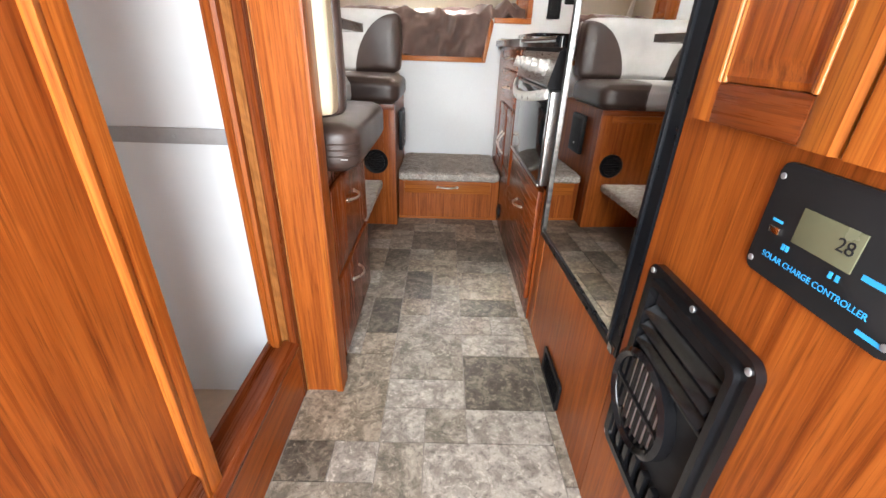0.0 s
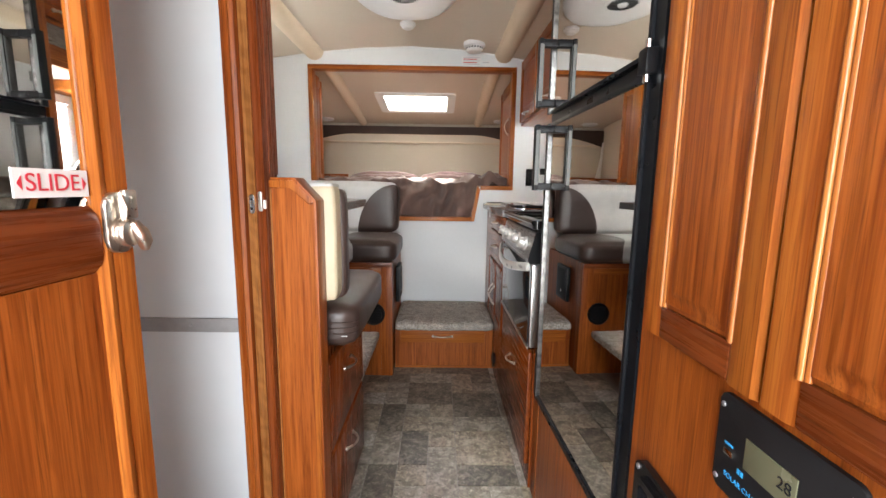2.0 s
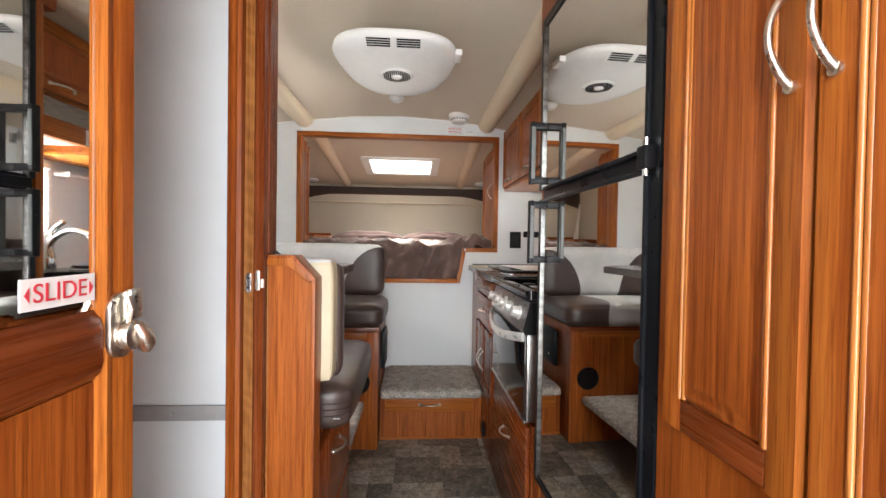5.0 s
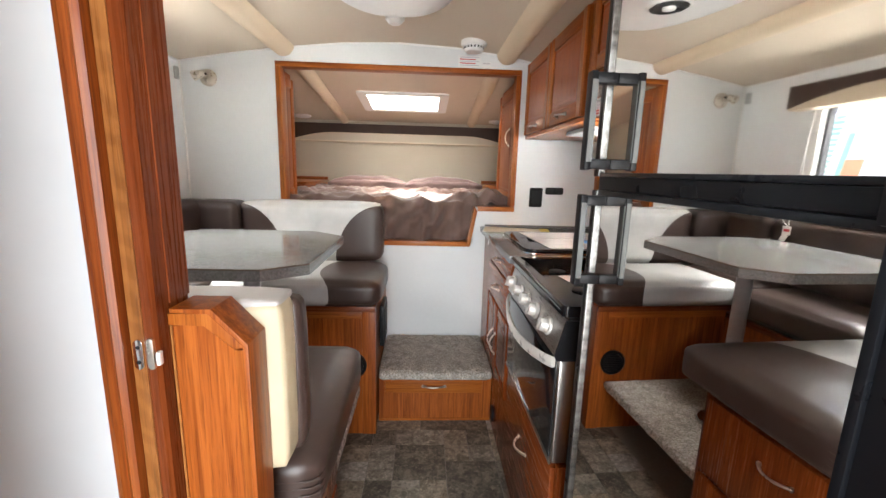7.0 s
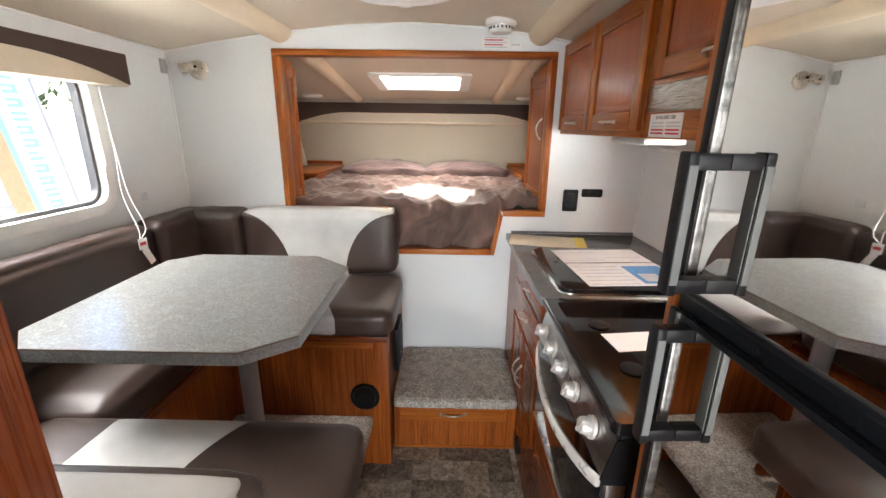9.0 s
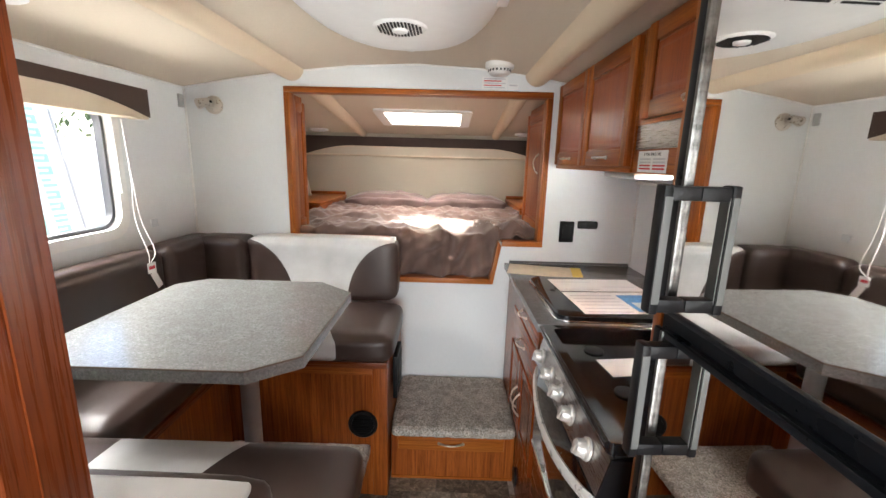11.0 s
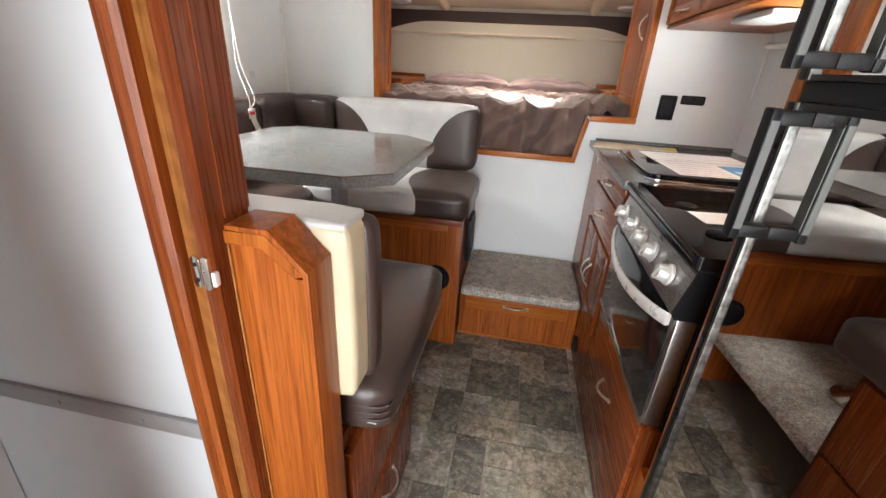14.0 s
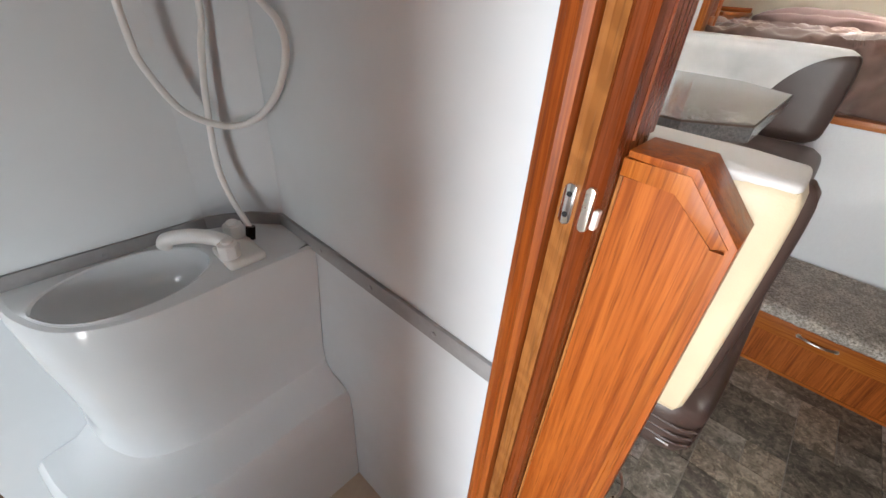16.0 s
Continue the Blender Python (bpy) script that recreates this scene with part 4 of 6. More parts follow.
def rough_up(ob, amount, scale):
    for v in ob.data.vertices:
        v.co += v.normal * amount * noise.noise(v.co * scale)


rough_up(ledge, 0.004, 60)

# seat and back cushions
ns = thing("seat_cushion", (-0.6, 1.35, SEAT), "brown and pale two-tone vinyl seat cushion beside the aisle", "cushion", "seat cushions")
part("cover", cushion(-1.05, -0.168, 1.08, 1.625, SEAT, 0.768, 0.035, 0.008, 18), two_tone_near, ns)
for z in (0.690, 0.706, 0.722):
    part("piping", tube(spline([(-0.30, 1.0770, z), (-0.205, 1.0780, z), (-0.176, 1.088, z), (-0.1665, 1.115, z), (-0.1645, 1.30, z), (-0.1665, 1.585, z)], 5), 0.0022, 6), vinyl_brown, ns)
solo("seat_cushion", cushion(-0.96, -0.178, FB - 0.03, 2.70, FSEAT, 0.800, 0.04, 0.010, 18), two_tone_seat, "brown and pale two-tone vinyl seat cushion on the far bench", "cushion", "seat cushions")
solo("seat_cushion", cushion(-1.335, -0.885, 1.628, FB - 0.032, SEAT, 0.780, 0.045, 0.010, 16), vinyl_brown, "brown vinyl seat cushion along the window wall", "cushion", "seat cushions")
solo("seat_cushion", cushion(-1.335, -0.962, FB - 0.03, 2.70, FSEAT, 0.795, 0.03, 0.008, 12), vinyl_brown, "brown vinyl seat cushion in the corner", "cushion", "seat cushions")
solo("back_cushion", cushion(-0.998, -0.218, 2.70, 2.83, 0.80, 1.124, 0.03, 0.012, 18), two_tone_back, "pale vinyl back cushion with brown rounded corners", "cushion", "back cushions")
solo("back_cushion", cushion(-1.262, -1.000, 2.66, 2.835, 0.79, 1.122, 0.03, 0.008, 22, 0.006, 3), vinyl_brown, "wrinkled brown vinyl corner back cushion", "cushion", "back cushions")
solo("back_cushion", cushion(LEFT + 0.004, -1.215, 1.17, 2.40, 0.775, 1.125, 0.045, 0.012, 22, 0.003, 5), vinyl_brown, "brown vinyl back cushion along the window wall", "cushion", "back cushions")
solo("back_cushion", cushion(LEFT + 0.004, -1.20, 2.405, 2.80, 0.785, 1.124, 0.032, 0.008, 22, 0.006, 9), vinyl_brown, "wrinkled brown vinyl back cushion in the corner", "cushion", "back cushions")
nb = thing("back_cushion", (-0.6, 1.09, 0.775), "cream-backed vinyl back cushion with a brown front", "cushion", "back cushions")
part("cream_back", cushion(-1.05, -0.203, 1.012, 1.085, 0.80, 1.104, 0.014, 0.004, 16), vinyl_cream, nb, "cream vinyl back and edges")
part("brown_front", cushion(-1.05, -0.193, 1.068, 1.128, 0.79, 1.097, 0.022, 0.006, 16), vinyl_brown, nb, "brown vinyl front")
part("top_panel", cushion(-1.04, -0.209, 1.016, 1.098, 1.091, 1.109, 0.008, 0.003, 14), vinyl_pale, nb, "pale vinyl top")
# seams
part("stitching", tube([(-0.235, 1.0785, 0.683), (-0.19, 1.0785, 0.683)], 0.0015, 6), vinyl_pale, ns, "pale stitched seam")


# ---- dinette table ----
def table():
    t = thing("dinette_table", (-0.64, 1.80, 0.272), "grey stone-look laminate table with clipped corners on a metal post", "table")
    x0, x1, y0, y1 = -1.02, -0.318, 1.510, 2.245
    shape = [(x0 + 0.085, y0), (x1 - 0.112, y0), (x1, y0 + 0.088), (x1, y1 - 0.125), (x1 - 0.148, y1), (x0 + 0.088, y1), (x0, y1 - 0.085), (x0, y0 + 0.085)]
    part("tabletop", prism(shape, "z", 1.002, 1.036), stone_laminate, t)
    cx, cy = (x0 + x1) / 2, (y0 + y1) / 2
    rim = [((x - cx) * 1.006 + cx, (y - cy) * 1.006 + cy) for x, y in shape]
    part("edge_band", ring(rim, [((x - cx) * 1.0005 + cx, (y - cy) * 1.0005 + cy) for x, y in shape], "z", 1.001, 1.0345), stone_laminate, t, "speckled edge band")
    part("dark_line", ring([((x - cx) * 1.0065 + cx, (y - cy) * 1.0065 + cy) for x, y in shape], [((x - cx) * 1.002 + cx, (y - cy) * 1.002 + cy) for x, y in shape], "z", 1.0315, 1.0355), edge_brown, t, "thin brown edge line")
    px, py = -0.60, 1.86
    part("post", rod((px, py, 0.29), (px, py, 0.985), 0.029, 24), grey_metal, t, "grey metal post")
    part("top_plate", rod((px, py, 0.979), (px, py, 1.001), 0.08, 28, bev=0.006), grey_metal, t)
    part("foot", tube([(px, py, 0.272), (px, py, 0.285), (px, py, 0.298), (px, py, 0.32)], 0.05, 28, None, (0.09, 0.088, 0.05, 0.034)), chrome, t, "chrome floor socket")


table()

# ---- step to the bed ----
step = thing("step_box", (0.1, 2.6, 0), "striped wood step box with a drawer and a carpeted top", "step")
part("riser", boxes((-0.194, KITCHEN - 0.002, 2.372, FRONT - 0.004, 0, 0.245)), wood_z, step, smooth=False)
part("base_bead", boxes((-0.194, KITCHEN - 0.003, 2.366, 2.3718, 0, 0.012)), solid_x, step)
m = facing((0.352, 2.371, 0.165), (-1, 0, 0), (0, 0, 1), (0, -1, 0))
d = part("drawer_front", turned(box(0, 0.512, 0, 0.078, 0, 0.012, 0.004), m), solid_x, step)
part("pull", arc_pull(m @ Matrix.Translation((0.256, 0.04, 0.012)), 0.115, 0.02, 0.0045), nickel, d, "brushed nickel arched pull")
top = part("carpet_top", cushion(-0.190, KITCHEN - 0.006, 2.345, FRONT - 0.005, 0.243, 0.292, 0.016, 0.006, 40), carpet, step, "speckled grey carpet top")
rough_up(top, 0.004, 60)
box_ob = thing("wall_unit", (-0.195, 2.55, 0.42), "black plastic control box on the side of the bench", "control box")
part("case", box(-0.1945, -0.172, 2.42, 2.60, 0.40, 0.62, 0.006), black_plastic, box_ob)
part("face", box(-0.1725, -0.169, 2.44, 2.58, 0.42, 0.60, 0.001), black_matt, box_ob)
part("indicator", box(-0.1695, -0.1675, 2.50, 2.512, 0.45, 0.462), knob_white, box_ob)

# ---- tall unit with the fridge ----
FY0, FY1, FZ0, FZ1 = 0.648, 1.250, 0.413, 1.845
STOVE_NEAR = 1.348
cab = thing("fridge_cabinet", (0.75, 1.06, 0), "striped wood cabinet built round the fridge", "cabinet", "corridor cabinets")
part("lower_panel", boxes((FACE, 1.06, FY0, STOVE_NEAR - 0.004, 0, FZ0 - 0.002)), wood_z, cab, smooth=False)
part("upper_panel", boxes((FACE, 1.06, FY0, STOVE_NEAR - 0.004, FZ1 + 0.002, 1.972)), wood_z, cab, smooth=False)
part("side_panel", box(FACE - 0.004, 1.06, 1.270, 1.296, FZ0, FZ1, 0.002), solid_z, cab)
part("back", boxes((0.50, 1.06, FY0, FY1, FZ0, FZ1)), black_matt, cab, smooth=False)
part("face_edge", box(FACE - 0.002, FACE + 0.05, 1.270, 1.296, 0.01, FZ0 - 0.004, 0.002), solid_z, cab)


def fridge():
    f = thing("refrigerator", (0.408, 0.70, FZ0), "built-in fridge freezer with mirrored dark glass doors in black frames", "refrigerator")
    x = 0.4055
    y0, y1 = FY0 + 0.002, FY1
    part("surround", boxes((x + 0.002, 0.498, y0, y0 + 0.03, FZ0, FZ1), (x + 0.002, 0.498, y0 + 0.03, y1, FZ0, FZ0 + 0.016), (x + 0.002, 0.498, y0 + 0.03, y1, FZ1 - 0.02, FZ1), (x + 0.014, 0.498, y1 - 0.022, y1, FZ0 + 0.016, FZ1 - 0.02)), black_frame, f, "black surround", smooth=False)
    for z0, z1, hz in ((FZ0 + 0.018, 1.290, (1.095, 1.282)), (1.318, FZ1 - 0.022, (1.330, 1.515))):
        d = part("door", boxes((x + 0.006, x + 0.05, y0 + 0.034, y1 - 0.024, z0, z1)), black_frame, f, "mirrored dark glass door", smooth=False)
        part("mirror_panel", boxes((x + 0.0025, x + 0.0055, y0 + 0.040, y1 - 0.032, z0 + 0.008, z1 - 0.010)), fridge_mirror, d, "dark mirror glass", smooth=False)
        part("lower_frame", box(x - 0.002, x + 0.006, y0 + 0.034, y1 - 0.024, z0, z0 + 0.008, 0.0015), black_frame, d)
        part("upper_frame", box(x - 0.002, x + 0.006, y0 + 0.034, y1 - 0.024, z1 - 0.010, z1, 0.0015), black_frame, d)
        part("near_frame", box(x - 0.004, x + 0.006, y0 + 0.030, y0 + 0.040, z0, z1, 0.002), black_frame, d)
        part("edge_frame", box(x - 0.003, x + 0.006, y1 - 0.0255, y1 - 0.006, z0, z1, 0.002), black_frame, d)
        part("edge_strip", box(x - 0.005, x + 0.006, y1 - 0.033, y1 - 0.0258, z0, z1, 0.002), sleeve_metal, d, "worn bright metal edge strip")
        h0, h1 = hz
        hy = y1 - 0.056
        h = part("handle", box(x - 0.051, x - 0.038, hy - 0.012, hy + 0.012, h0, h1, 0.003), black_plastic, d, "black bar handle with a satin grey face")
        part("grip_face", box(x - 0.0385, x - 0.0365, hy - 0.010, hy + 0.010, h0 + 0.016, h1 - 0.016, 0.0008), grip_silver, h)
        part("outer_face", box(x - 0.0495, x - 0.0395, hy - 0.0135, hy - 0.0118, h0 + 0.016, h1 - 0.016, 0.0006), grip_silver, h)
        for z in (h0 + 0.002, h1 - 0.022):
            part("handle_arm", box(x - 0.040, x + 0.0025, hy - 0.010, hy + 0.012, z, z + 0.020, 0.003), black_plastic, h)
    part("hinge", box(x - 0.018, x + 0.004, y0 + 0.012, y0 + 0.04, 1.286, 1.326, 0.004), black_plastic, f)
    part("hinge_pin", rod((x - 0.008, y0 + 0.026, 1.274), (x - 0.008, y0 + 0.026, 1.340), 0.006, 12), chrome, f)
    part("mid_rail", boxes((x + 0.012, 0.498, y0 + 0.03, y1 - 0.024, 1.291, 1.317)), black_frame, f, smooth=False)
    part("corner_clip", box(x - 0.006, x + 0.004, y0 + 0.006, y0 + 0.026, FZ0 + 0.004, FZ0 + 0.022, 0.002), chrome, f)
    f.rotation_euler.z = radians(2.0)


fridge()
vent = thing("floor_vent", (FACE, 0.99, 0.02), "small black louvred vent low in the fridge cabinet", "vent")
part("vent_frame", ring(rounded(0.875, 1.06, 0.012, 0.108, 0.01), rounded(0.89, 1.045, 0.026, 0.094, 0.006), "x", FACE - 0.008, FACE - 0.001), black_plastic, vent)
part("backing", boxes((FACE - 0.003, FACE - 0.001, 0.885, 1.05, 0.022, 0.098)), black_matt, vent, smooth=False)
for i in range(6):
    z = 0.032 + i * 0.0115
    part("slat", turned(box(-0.003, 0.003, 0.89, 1.045, -0.001, 0.001), pose(FACE - 0.0045, 0, z, 0, 40)), black_plastic, vent)

# ---- wardrobe beside the fridge ----
ward = thing("wardrobe", (0.75, 0.2, 0), "reddish wood wardrobe with raised-panel doors over a striped lower panel", "wardrobe", "corridor cabinets")
part("carcass", boxes((FACE, 1.06, -0.60, FY0 - 0.002, 0, 1.972)), wood_z, ward, smooth=False)
DZ = 0.880
for y0, y1, pa in ((0.377, 0.613, 0.022), (0.138, 0.374, 0.214), (-0.104, 0.134, 0.022), (-0.342, -0.108, 0.214)):
    m = facing((FACE, y0, DZ), (0, 1, 0), (0, 0, 1), (-1, 0, 0))
    panel_door(ward, m, y1 - y0, 1.93 - DZ, (solid_z, deep_y, wood_z, nickel), (pa, 0.495, 90), 0.016, 0.045, 0.048, beads=True)

furn = thing("furnace_grille", (FACE, 0.51, 0.29), "black furnace grille with slots and a round outlet", "furnace grille")
gx = FACE - 0.001
GY0, GY1, GZ0, GZ1 = 0.350, 0.604, 0.265, 0.660
part("plate", ring(rounded(GY0, GY1, GZ0, GZ1, 0.022), rounded(GY0 + 0.02, GY1 - 0.02, GZ0 + 0.02, GZ1 - 0.02, 0.012), "x", gx - 0.012, gx), gloss_black, furn)
part("back_plate", boxes((gx - 0.003, gx, GY0 + 0.01, GY1 - 0.01, GZ0 + 0.01, GZ1 - 0.01)), black_matt, furn, smooth=False)
part("raised_rim", ring(rounded(GY0 + 0.019, GY1 - 0.019, GZ0 + 0.019, GZ1 - 0.019, 0.014), rounded(GY0 + 0.030, GY1 - 0.030, GZ0 + 0.030, GZ1 - 0.030, 0.010), "x", gx - 0.020, gx - 0.002), gloss_black, furn)
for i in range(3):
    z = 0.588 - i * 0.028
    part("slat", turned(box(-0.012, 0.012, 0.386, 0.570, -0.0025, 0.0025, 0.001), pose(gx - 0.011, 0, z, 0, -38)), gloss_black, furn)
part("cross_bar", box(gx - 0.016, gx - 0.004, 0.381, 0.574, 0.514, 0.524, 0.002), gloss_black, furn)
for i in range(7):
    y = 0.386 + i * 0.03
    part("lower_slat", box(gx - 0.016, gx - 0.004, y, y + 0.014, 0.292, 0.346, 0.002), gloss_black, furn)
cy, cz, rr = 0.520, 0.435, 0.078
bm = bmesh.new()
prev = None
for r, dx in ((rr + 0.012, -0.004), (rr + 0.012, -0.022), (rr + 0.004, -0.028), (rr - 0.004, -0.022), (rr - 0.008, -0.006)):
    loop = [bm.verts.new((gx + dx, cy + r * math.cos(a * math.pi / 20), cz + r * math.sin(a * math.pi / 20))) for a in range(40)]
    if prev:
        for k in range(40):
            bm.faces.new((prev[k], prev[(k + 1) % 40], loop[(k + 1) % 40], loop[k]))
    prev = loop
outlet_ring = part("outlet_ring", bm, gloss_black, furn, "round swivel outlet")
# plain white stands in for reflections on the metal behind the vanes
part("outlet_back", rod((gx - 0.0035, cy, cz), (gx - 0.0115, cy, cz), rr - 0.006, 36), white_plastic, outlet_ring, "white disc giving the shine of the metal inside the outlet")
for i in range(8):
    y = -0.063 + i * 0.018
    h = math.sqrt(max(0.0, (rr - 0.006) ** 2 - y * y))
    part("vane", turned(box(-0.005, 0.005, -0.0022, 0.0022, -h, h), pose(gx - 0.015, cy + y, cz, 0, 0, 25)), gloss_black, outlet_ring)
part("vane_bar", box(gx - 0.024, gx - 0.018, cy - 0.074, cy + 0.074, cz - 0.003, cz + 0.003, 0.001), gloss_black, outlet_ring)
for y, z in ((0.592, 0.647), (0.478, 0.650), (0.363, 0.647), (0.592, 0.278), (0.363, 0.278)):
    part("screw", rod((gx - 0.012, y, z), (gx - 0.0145, y, z), 0.005, 12, bev=0.001), grey_metal, furn)

solar = thing("solar_controller", (FACE, 0.3510, 0.7460), "black solar charge controller panel with a small display", "controller")
sx = FACE
part("panel", prism(rounded(0.2660, 0.4360, 0.7440, 0.8640, 0.010), "x", sx - 0.006, sx, 0.0015), black_matt, solar)
part("display", box(sx - 0.0072, sx - 0.0055, 0.3240, 0.3900, 0.7930, 0.8290, 0.0005), lcd, solar, "olive liquid-crystal display")


def letters(parent, body, size, y, z, mat, x=None, mx=None, label="", spread=1.0):
    """Lettering cut as thin relief on a panel; y or the pose gives its middle."""
    text = bpy.data.curves.new("lettering", "FONT")
    text.body, text.size, text.align_x, text.align_y, text.extrude = body, size, "CENTER", "CENTER", 0.0002
    text.space_character = spread
    holder = new("lettering", text)
    where = mx or facing((x, y, z), (0, -1, 0), (0, 0, 1), (-1, 0, 0))
    bpy.context.view_layer.update()
    mesh = bpy.data.meshes.new_from_object(holder.evaluated_get(bpy.context.evaluated_depsgraph_get()))
    bm = bmesh.new()
    bm.from_mesh(mesh)
    bmesh.ops.transform(bm, matrix=where, verts=bm.verts)
    bpy.data.objects.remove(holder)
    return part("lettering", bm, mat, parent, label, smooth=False)


letters(solar, "28", 0.018, 0.3370, 0.8120, black_matt, sx - 0.0076, label="digits 28")
letters(solar, "SOLAR CHARGE CONTROLLER", 0.0088, 0.3560, 0.7680, cyan_ink, sx - 0.0064, label="blue words SOLAR CHARGE CONTROLLER")
part("usb_port", box(sx - 0.0075, sx - 0.0055, 0.4070, 0.4210, 0.7920, 0.7990, 0.0005), chrome, solar)
part("marking", boxes((sx - 0.0066, sx - 0.0058, 0.4080, 0.4210, 0.8040, 0.8070)), cyan_ink, solar)
for y in (0.3960, 0.3910, 0.3390, 0.3320):
    part("key_mark", boxes((sx - 0.0066, sx - 0.0058, y - 0.0018, y + 0.0018, 0.7810, 0.7870)), cyan_ink, solar)
part("shield_mark", prism([(0.2930, 0.8240), (0.2840, 0.8260), (0.2840, 0.8150), (0.2930, 0.8070), (0.3020, 0.8150), (0.3020, 0.8260)], "x", sx - 0.0068, sx - 0.0058), cyan_ink, solar, "plain blue shield mark")
part("maker_bar", boxes((sx - 0.0066, sx - 0.0058, 0.2750, 0.3140, 0.7940, 0.7990)), cyan_ink, solar)
part("model_bar", boxes((sx - 0.0066, sx - 0.0058, 0.2740, 0.2980, 0.7520, 0.7560)), cyan_ink, solar)
for y in (0.2730, 0.4290):
    for z in (0.7560, 0.8490):
        part("screw", rod((sx - 0.006, y, z), (sx - 0.008, y, z), 0.0035, 12, bev=0.0008), grey_metal, solar)

# ---- kitchen run ----
CTOP = 0.995
SY0, SY1 = 1.348, 1.958
kit = thing("kitchen_cabinet", (0.75, 2.4, 0), "glossy reddish wood kitchen cabinet with drawers and doors", "cabinet", "kitchen cabinets")
part("carcass", boxes((KITCHEN, 1.06, SY1 + 0.004, FRONT - 0.004, 0, 0.962)), kitchen_z, kit, smooth=False)


def on_face(y, z, x=KITCHEN):
    return facing((x, y, z), (0, 1, 0), (0, 0, 1), (-1, 0, 0))


for z0, z1 in ((0.866, 0.953), (0.694, 0.855)):
    drawer_front(kit, on_face(2.00, z0), 0.55, z1 - z0, (kitchen_y, kitchen_y, nickel), 0.016, framed=False)
for y0, y1, pa in ((2.285, 2.55, 0.03), (2.00, 2.28, 0.25)):
    panel_door(kit, on_face(y0, 0.340), y1 - y0, 0.340, (kitchen_z, kitchen_y, kitchen_z, nickel), (pa, 0.155, 90), 0.018, 0.045, 0.045)
part("oval_label", prism([(2.70 + 0.014 * math.cos(a * math.pi / 8), 0.925 + 0.020 * math.sin(a * math.pi / 8)) for a in range(16)], "x", KITCHEN - 0.0012, KITCHEN - 0.0004), paper, kit, "small white oval label")
low = thing("kitchen_cabinet", (0.75, 1.7, 0), "glossy reddish wood cabinet with a deep drawer under the oven", "cabinet", "kitchen cabinets")
part("carcass", boxes((KITCHEN, 1.06, STOVE_NEAR - 0.001, SY1 + 0.003, 0, 0.530)), kitchen_z, low, smooth=False)
part("lower_carcass", boxes((KITCHEN + 0.001, 0.44, SY1 + 0.0035, FRONT - 0.45, 0, 0.33)), kitchen_z, low, smooth=False)
deep = drawer_front(low, on_face(1.362, 0.085), 0.588, 0.435, (kitchen_y, kitchen_y, nickel), 0.016, pull=False, framed=False)
part("pull", arc_pull(on_face(1.656, 0.372, KITCHEN - 0.016), 0.10, 0.028, 0.0042), nickel, deep, "brushed nickel arched pull")
plug = thing("floor_vent", (KITCHEN, 2.29, 0.02), "small round black vent near the floor", "vent")
part("rim", rod((KITCHEN + 0.001, 2.30, 0.085), (KITCHEN - 0.010, 2.30, 0.085), 0.042, 24, bev=0.004), black_plastic, plug)
part("face", rod((KITCHEN - 0.010, 2.30, 0.085), (KITCHEN - 0.0115, 2.30, 0.085), 0.030, 24), black_matt, plug)

counter = solo("worktop", box(0.372, 1.062, SY1 + 0.004, FRONT - 0.006, 0.9625, CTOP, 0.004), stone_laminate, "dark grey stone-look laminate worktop beside the stove", "worktop")
solo("worktop_backsplash", box(0.40, 1.062, FRONT - 0.0055, FRONT - 0.0005, CTOP, CTOP + 0.012), stone_laminate, "low grey strip where worktop meets wall", "backsplash")
sink = thing("sink", (0.68, 2.27, CTOP), "rectangular kitchen sink under a black cover with a bright rim", "sink")
part("rim", prism(rounded(0.435, 0.905, 1.972, 2.500, 0.05), "z", CTOP + 0.0005, CTOP + 0.010, 0.003), chrome, sink, "bright metal rim")
part("cover", prism(rounded(0.442, 0.898, 1.979, 2.493, 0.045), "z", CTOP + 0.0105, CTOP + 0.024, 0.004), black_glass, sink, "black sink cover")
part("finger_hole", rod((0.50, 2.28, CTOP + 0.0238), (0.50, 2.28, CTOP + 0.0246), 0.012, 20), black_matt, sink)
z = CTOP + 0.0262
m = Matrix.Translation((0.70, 2.255, 0)) @ pose(0, 0, 0, 0, 0, 4)


def sheet(name, x0, x1, y0, y1, lift, mat, label):
    p = thing(name, (0.7, 2.3, z), label, "paper", "papers on the sink cover")
    part("sheet", turned(boxes((x0, x1, y0, y1, z + lift - 0.0008, z + lift)), m), mat, p, smooth=False)
    return p


s1 = sheet("paper_sheet", -0.17, 0.20, 0.02, 0.20, 0.0, paper, "white printed sheet lying on the sink cover")
for i in range(8):
    part("print_line", turned(boxes((-0.15 + (i % 2) * 0.18, 0.01 + (i % 2) * 0.17, 0.045 + (i // 2) * 0.035, 0.051 + (i // 2) * 0.035, z, z + 0.0004)), m), grey_ink if i % 3 == 0 else paper, s1, smooth=False)
s2 = sheet("paper_sheet", -0.17, 0.20, -0.24, 0.01, 0.0, paper, "white printed sheet with a blue picture lying on the sink cover")
part("picture", turned(boxes((0.04, 0.19, -0.22, -0.03, z, z + 0.0004)), m), blue_ink, s2, "blue picture", smooth=False)
part("picture_house", turned(boxes((0.06, 0.13, -0.20, -0.12, z + 0.0005, z + 0.0008)), m), grey_ink, s2, smooth=False)
for i in range(6):
    part("print_line", turned(boxes((-0.15, 0.02, -0.225 + i * 0.037, -0.217 + i * 0.037, z, z + 0.0004)), m), grey_ink, s2, smooth=False)
s3 = thing("paper_sheet", (0.55, 2.70, CTOP), "pale booklet with a yellow edge lying on the worktop", "paper")
